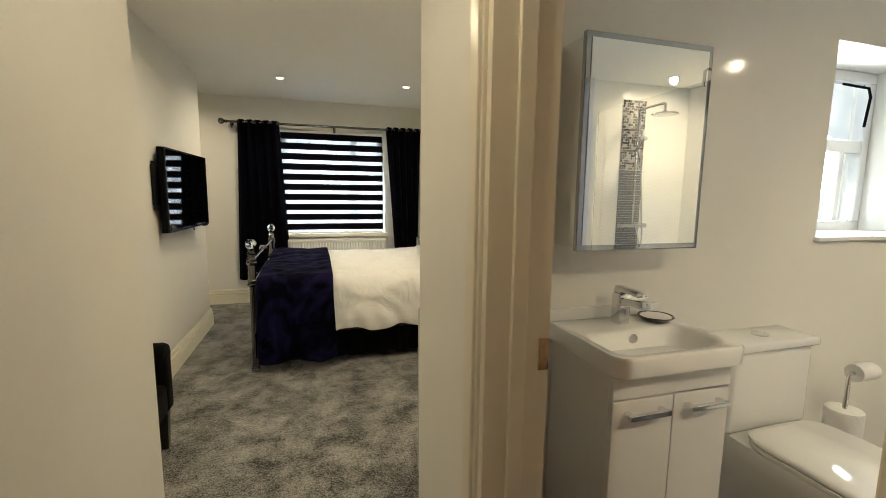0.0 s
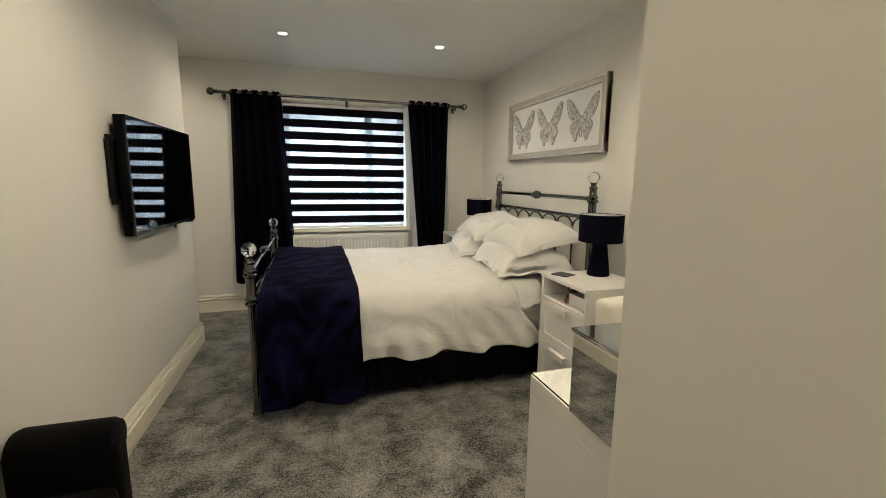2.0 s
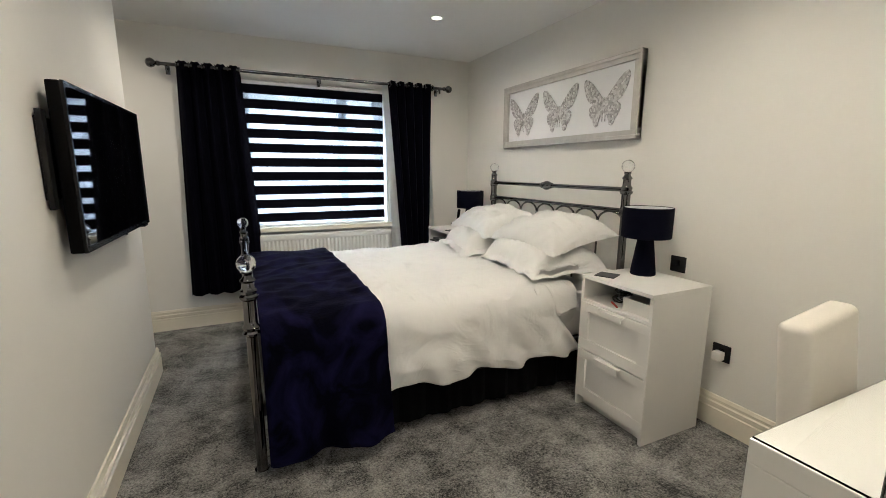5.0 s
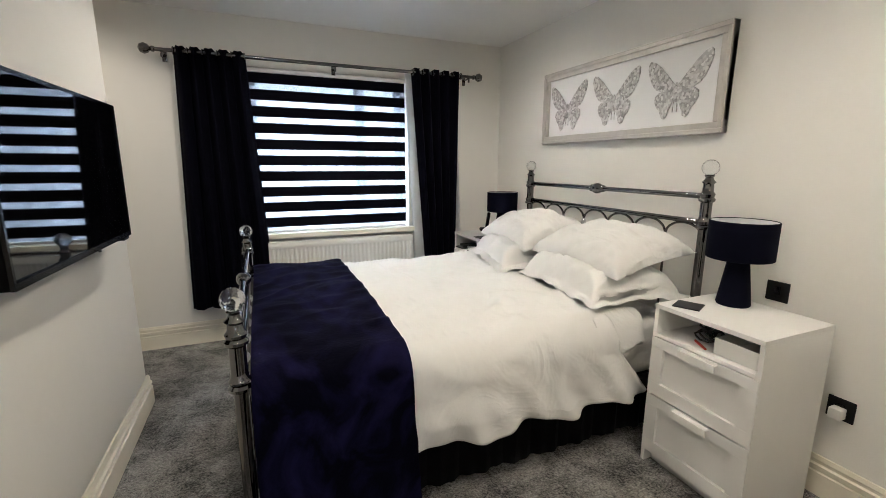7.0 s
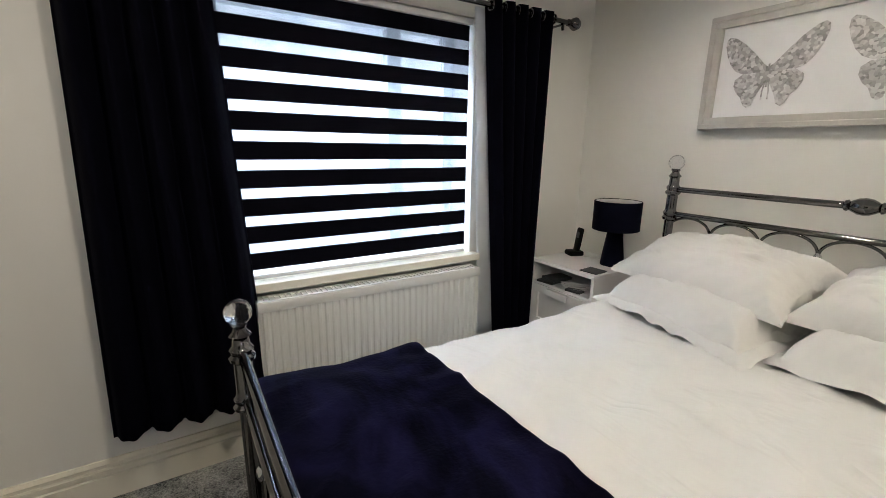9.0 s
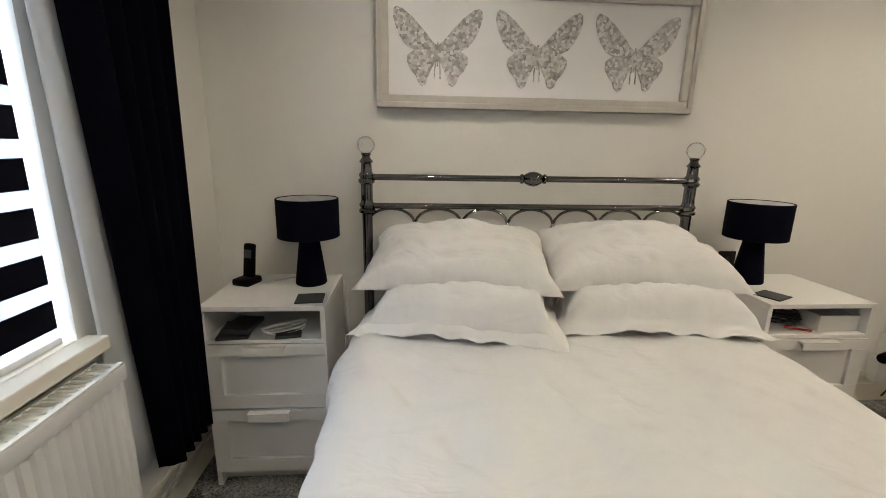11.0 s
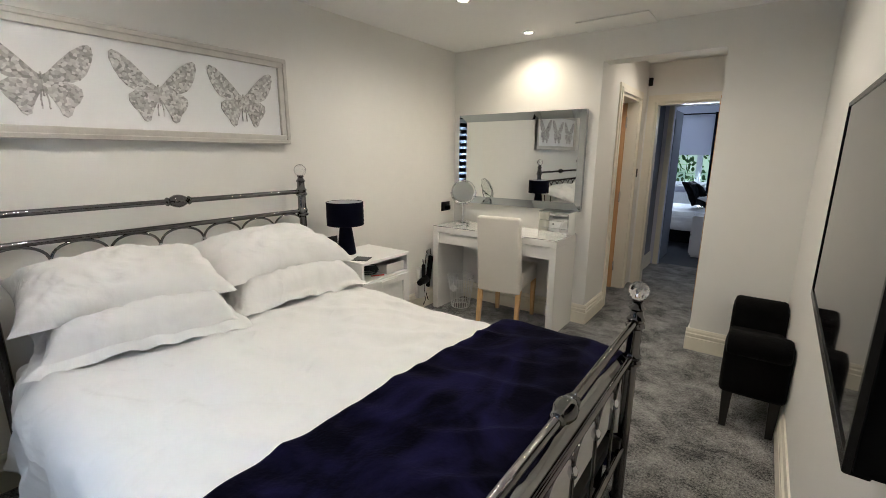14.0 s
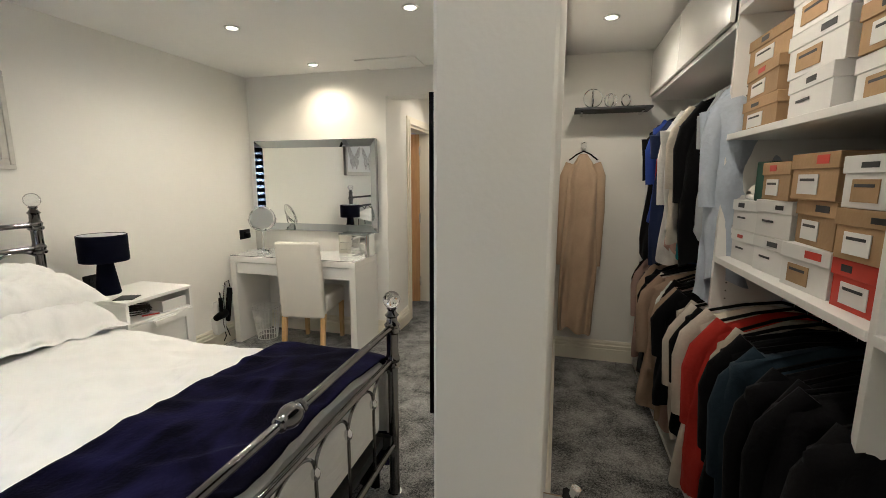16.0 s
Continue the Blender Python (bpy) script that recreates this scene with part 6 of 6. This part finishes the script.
part("board", boxes((-0.25, 0.25, -0.109, 0.11, 0, 0.016), bevel=0.003), M_GREYCARD, esh, smooth=False)
for hx in (-0.2, 0.2):
    part("bracket", boxes((hx - 0.008, hx + 0.008, -0.109, 0.05, -0.02, -0.0005), bevel=0.002), M_CHROME, esh)
for k, (ex, er, ez) in enumerate(((-1.20, 0.07, 0.11), (-1.32, 0.05, 0.09), (-1.42, 0.045, 0.06))):
    ob = thing("trinket_stand", (ex, YD + 0.11, 1.9065), 20 * k, "small chrome wire trinket stand on the shelf", "stand", "trinkets on the shelf")
    part("base", turned([(er, 0), (er, 0.008), (er * 0.3, 0.012)], 18), M_BLACKGLOSS, ob)
    part("wire_hoop", tubed(ring_points(er * 0.9, 18, (0, 0, 0.012 + er * 0.9), "x"), 0.004, 6, True), M_CHROME, ob)
    part("wire_hoop", tubed(ring_points(er * 0.9, 18, (0, 0, 0.012 + er * 0.9), "y"), 0.004, 6, True), M_CHROME, ob)


def shoe_box(place, w, d, h, mat, rz, label, stripe=None):
    """Lidded card box: w along y, d along x; the front faces +x."""
    ob = thing("shoe_box", place, rz, label, "box", "shelved boxes")
    part("base", boxes((-d, 0, -w / 2, w / 2, 0, h * 0.72), bevel=0.0015), mat, ob, smooth=False)
    part("lid", boxes((-d - 0.003, 0.004, -w / 2 - 0.004, w / 2 + 0.004, h * 0.66, h), bevel=0.002), mat, ob, smooth=False)
    if stripe is M_BOXWHITE or (stripe and rng.random() < 0.45):
        part("end_label", boxes((0.0005, 0.0025, -w * 0.33, w * 0.12, h * 0.12, h * 0.55)), stripe, ob, "paper end label", smooth=False)
    k0 = rng.uniform(-0.35, 0.1)
    part("printed_mark", boxes((0.0042, 0.0048, w * k0, w * (k0 + rng.uniform(0.15, 0.35)), h * 0.76, h * rng.uniform(0.86, 0.95))), rng.choice((M_BOXBLACK, M_BOXRED, M_GREYCARD)) if mat is not M_BOXBLACK else M_BOXWHITE, ob, smooth=False)
    if stripe:
        part("printed_bar", boxes((0.0026, 0.0032, -w * 0.28, w * 0.05, h * 0.40, h * 0.46)), M_GREYCARD, ob, smooth=False)
    return ob


XF = CX - 0.03
STACKS = [
    (1.122, 3.56, 0.19, 0.11, [(M_BOXWHITE, "white"), (M_BOXWHITE, "white")]),
    (1.122, 3.77, 0.20, 0.115, [(M_BOXWHITE, "white"), (M_BOXWHITE, "white"), (M_CARD, "brown")]),
    (1.122, 3.99, 0.21, 0.12, [(M_BOXWHITE, "white"), (M_CARD, "brown"), (M_CARD, "brown")]),
    (1.122, 4.21, 0.20, 0.115, [(M_BOXRED, "red"), (M_CARD, "orange-brown"), (M_BOXWHITE, "white")]),
    (1.582, 3.60, 0.29, 0.105, [(M_CARD, "brown"), (M_CARD, "brown"), (M_CARD, "brown")]),
    (1.582, 3.90, 0.27, 0.12, [(M_BOXWHITE, "white"), (M_BOXWHITE, "white"), (M_BOXWHITE, "white")]),
    (1.582, 4.19, 0.26, 0.11, [(M_BOXWHITE, "white"), (M_CARD, "orange-brown"), (M_BOXWHITE, "white")]),
    (1.122, 4.50, 0.22, 0.12, [(M_BOXWHITE, "white"), (M_CARD, "brown")]),
    (1.582, 4.50, 0.24, 0.12, [(M_CARD, "brown"), (M_BOXWHITE, "white")]),
]
for z, y, w, h, stack in STACKS:
    for k, (m_, nm) in enumerate(stack):
        shoe_box((XF - 0.02 * rng.random(), y + rng.uniform(-0.006, 0.006), z + k * (h + 0.001)), w * rng.uniform(0.92, 1.0), 0.32, h, m_, rng.uniform(-5, 5), nm + " lidded shoe box stacked on a shelf", M_BOXWHITE if m_ is not M_BOXWHITE else M_CARD)
for z, y, m_, nm in ((2.022, 3.56, M_BOXLILAC, "lilac"), (2.022, 3.78, M_BOXWHITE, "white"), (2.022, 4.02, M_BOXWHITE, "white"), (2.022, 4.23, M_BOXBLACK, "black")):
    shoe_box((XF, y, z), 0.19, 0.32, 0.16, m_, rng.uniform(-4, 4), nm + " box on the top shelf", M_BOXYEL)
solid("gift_box", [(-0.1, 0, -0.045, 0.045, 0, 0.13)], M_BOXGREEN, "dark green upright box on the shelf", "box", 0.003, (XF - 0.02, 3.655, 1.345), 4)


def shoe(place, rz, mat, label):
    ob = thing("shoe", place, rz, label, "shoe", "shoes on the shelf")

    def f(u, v):
        a = math.pi * v
        l = 0.25 * u
        w = 0.038 * (1 - 0.25 * math.sin(math.pi * u * 1.4)) * (1 - max(0, (u - 0.85) / 0.15) ** 2 * 0.5)
        h = 0.085 * (1 - u) ** 1.5 + 0.035 * (1 - max(0, (u - 0.9) / 0.1) ** 2 * 0.6)
        return (l, w * math.cos(a), 0.018 + h * math.sin(a) ** 0.8)
    part("upper", grid_surface(18, 12, f), mat, ob, angle=80)
    part("sole", boxes((0.0, 0.25, -0.036, 0.036, 0, 0.02), bevel=0.008), M_LACQ, ob, "white sole")
    return ob


for k in range(2):
    shoe((XF - 0.28, 3.53 + 0.085 * k, 1.345), 0, M_CREAM, "pale cream shoe on top of the boxes")
bag = thing("shoulder_bag", (XT - 0.101, 4.86, 1.02), 0, "small black bag hanging from a chrome hook", "bag")
part("hook", tubed([(0, 0, 0.03), (-0.03, 0, 0.03), (-0.036, 0, 0.05)], 0.006, 8), M_CHROME, bag, "chrome hook")
part("pouch", boxes((-0.035, -0.003, -0.06, 0.06, -0.26, -0.08), bevel=0.012), M_BLACKPL, bag)
part("strap", tubed([(-0.02, -0.05, -0.09), (-0.026, -0.01, 0.036), (-0.026, 0.01, 0.036), (-0.02, 0.05, -0.09)], 0.005, 6), M_BLACKPL, bag)

# ---- further bedroom, seen through two doorways ----
gbed = thing("guest_bed", (0.55, -2.55, 0), 0, "guest bed with white bedding on a black base", "bed")
part("base", boxes((-1.1, 0.9, -0.70, 0.62, 0.10, 0.30), bevel=0.02), M_BLACKCLOTH, gbed, "black base")
part("mattress", boxes((-1.1, 0.9, -0.70, 0.62, 0.3005, 0.50), bevel=0.04, seg=3), M_COTTON, gbed)
for lx, ly in ((-1.0, 0.55), (0.8, 0.55), (-1.0, -0.62), (0.8, -0.62)):
    part("leg", turned([(0.02, 0), (0.025, 0.1)], 12, Matrix.Translation((lx, ly, 0))), M_BLACKWOOD, gbed)
gd = grid_surface(60, 60, lambda u, v: (-0.30 + u * 1.78, -3.28 + 1.38 * v, 0.56 + 0.03 * noise.noise(Vector((u * 5, v * 5, 3))) - 0.26 * max(0, (v - 0.93) / 0.07) ** 2 - 0.3 * max(0, (0.05 - v) / 0.05) ** 2))
thicken(solo("guest_duvet", gd, M_COTTON, "white duvet on the guest bed", "duvet"), 0.04)
gt = grid_surface(30, 40, lambda u, v: (0.86 + u * 0.5, -3.29 + 1.395 * v, 0.585 + 0.02 * noise.noise(Vector((u * 5, v * 5, 9))) - 0.26 * max(0, (v - 0.93) / 0.07) ** 2))
thicken(solo("guest_throw", gt, M_BLUE, "bright blue throw on the guest bed", "blanket"), 0.012)
for px, py, rz, mm, nm in ((0.12, -2.45, 20, M_BLACKCLOTH, "black"), (0.24, -2.85, -15, M_BLACKCLOTH, "black"), (-0.08, -2.45, 5, M_COTTON, "white")):
    cu = pillow("cushion", 0.46, 0.44, 0.16, px * 9 + 4, nm + " cushion leaning on the guest bed")
    cu.data.materials[0] = mm
    cu.matrix_world = pose(px, py, 0.79 if mm is M_BLACKCLOTH else 0.70, 0, -62 if mm is M_BLACKCLOTH else -20, rz)
    tagged(cu, category="cushion", group="guest cushions")
gns = thing("guest_bedside", (-0.15, -1.62, 0), 0, "white bedside table in the further bedroom", "bedside table")
part("carcass", boxes((-0.20, 0.20, -0.17, 0.17, 0.03, 0.58), bevel=0.003), M_LACQ, gns, smooth=False)
part("plinth", boxes((-0.18, 0.18, -0.15, 0.15, 0, 0.03)), M_LACQ, gns, smooth=False)
for z in (0.05, 0.32):
    part("drawer", boxes((0.201, 0.215, -0.165, 0.165, z, z + 0.25), bevel=0.002), M_LACQ, gns, smooth=False)
gcur = grid_surface(60, 12, lambda u, v: (-0.22 + u * 0.40, -4.08 + 0.035 * math.sin(u * 34), 2.16 - v * 2.0))
thicken(solo("guest_curtain", gcur, M_NAVY, "navy curtain at the further window", "curtain", angle=80), 0.006)
solo("guest_curtain_rod", tubed([(-0.6, -4.08, 2.14), (1.4, -4.08, 2.14)], 0.012, 10), M_BRACKET, "dark curtain pole at the further window", "curtain pole")
solo("guest_roller_blind", boxes((GX0 + 0.01, GX1 - 0.01, -4.245, -4.240, 1.42, GZ1 - 0.01), (GX0 + 0.01, GX1 - 0.01, -4.25, -4.235, 1.40, 1.42)), M_LILACWALL, "pale lilac roller blind, half lowered", "blind", smooth=False)
solo("guest_radiator", boxes((0.1, 0.95, -4.18, -4.11, 0.15, 0.70), *[(0.12 + 0.04 * i, 0.135 + 0.04 * i, -4.111, -4.104, 0.2, 0.65) for i in range(20)], bevel=0.004), M_RAD, "white radiator below the further window", "radiator", smooth=False)
pot = thing("potted_plant", (0.46, -4.19, GZ0), 0, "small green plant in a white pot on the sill", "plant")
part("pot", turned([(0.03, 0), (0.04, 0.07), (0.037, 0.07), (0.03, 0.06)], 16), M_CERAMIC, pot)
lf = bmesh.new()
for i in range(26):
    a, r = rng.uniform(0, 6.28), rng.uniform(0.02, 0.07)
    bmesh.ops.create_icosphere(lf, subdivisions=1, radius=0.02, matrix=Matrix.Translation((r * math.cos(a), r * math.sin(a), rng.uniform(0.08, 0.17))) @ pose(0, 0, 0, rng.uniform(0, 90), rng.uniform(0, 90), 0) @ Matrix.Diagonal((1, 0.5, 0.2, 1)))
part("leaves", lf, M_LEAF, pot)
hed = bmesh.new()
hv = random.Random(11)
for i in range(1500):
    c = Vector((hv.uniform(-2.2, 3.4), -5.9 + hv.uniform(-0.35, 0.35), hv.uniform(-0.2, 2.6)))
    q = pose(0, 0, 0, hv.uniform(0, 360), hv.uniform(0, 360), hv.uniform(0, 360)) @ Matrix.Diagonal((0.07, 0.04, 0.012, 1))
    bmesh.ops.create_icosphere(hed, subdivisions=1, radius=1.0, matrix=Matrix.Translation(c) @ q)
tagged(new("hedge", mesh_of("hedge", hed, M_LEAF)), "leafy green hedge outside the further window", "hedge", kind="stuff")
solo("ground", boxes((-6, 7, -9, -4.42, -0.3, -0.2)), M_LEAF, "grass outside the further window", "ground", kind="structure", smooth=False)

# ---- shower mosaic: the nearest tiles as pieces ----
strip = solo("mosaic_strip", boxes((SHX - 0.13, SHX + 0.13, -0.7495, -0.746, 0.75, 2.17)), M_BATHWALL, "grey and brown glass mosaic strip on the shower wall", "mosaic", kind="structure", smooth=False)
tile_me = [mesh_of("tile", boxes((-0.0105, 0.0105, 0, 0.004, -0.0105, 0.0105), bevel=0.0015, seg=1), m_, False) for m_ in (material("grey_glass_tile", (0.16, 0.16, 0.165), 0.12), material("brown_glass_tile", (0.16, 0.11, 0.07), 0.12), material("pale_glass_tile", (0.52, 0.50, 0.46), 0.12), material("black_glass_tile", (0.02, 0.02, 0.022), 0.12))]
tr = random.Random(3)
for i in range(11):
    for j in range(27):
        t_ob = new("tile", tr.choice(tile_me))
        t_ob.parent = strip
        t_ob.location = (SHX - 0.118 + i * 0.0236, -0.746, 1.535 + j * 0.0236)
rest = bmesh.new()
for i in range(11):
    for j in range(32):
        box(rest, SHX - 0.1285 + i * 0.0236, SHX - 0.1075 + i * 0.0236, -0.746, -0.742, 0.765 + j * 0.0236, 0.786 + j * 0.0236)
part("mosaic_rest", rest, tile_me[0].materials[0], strip, "more glass mosaic", smooth=False)["kind"] = "stuff"
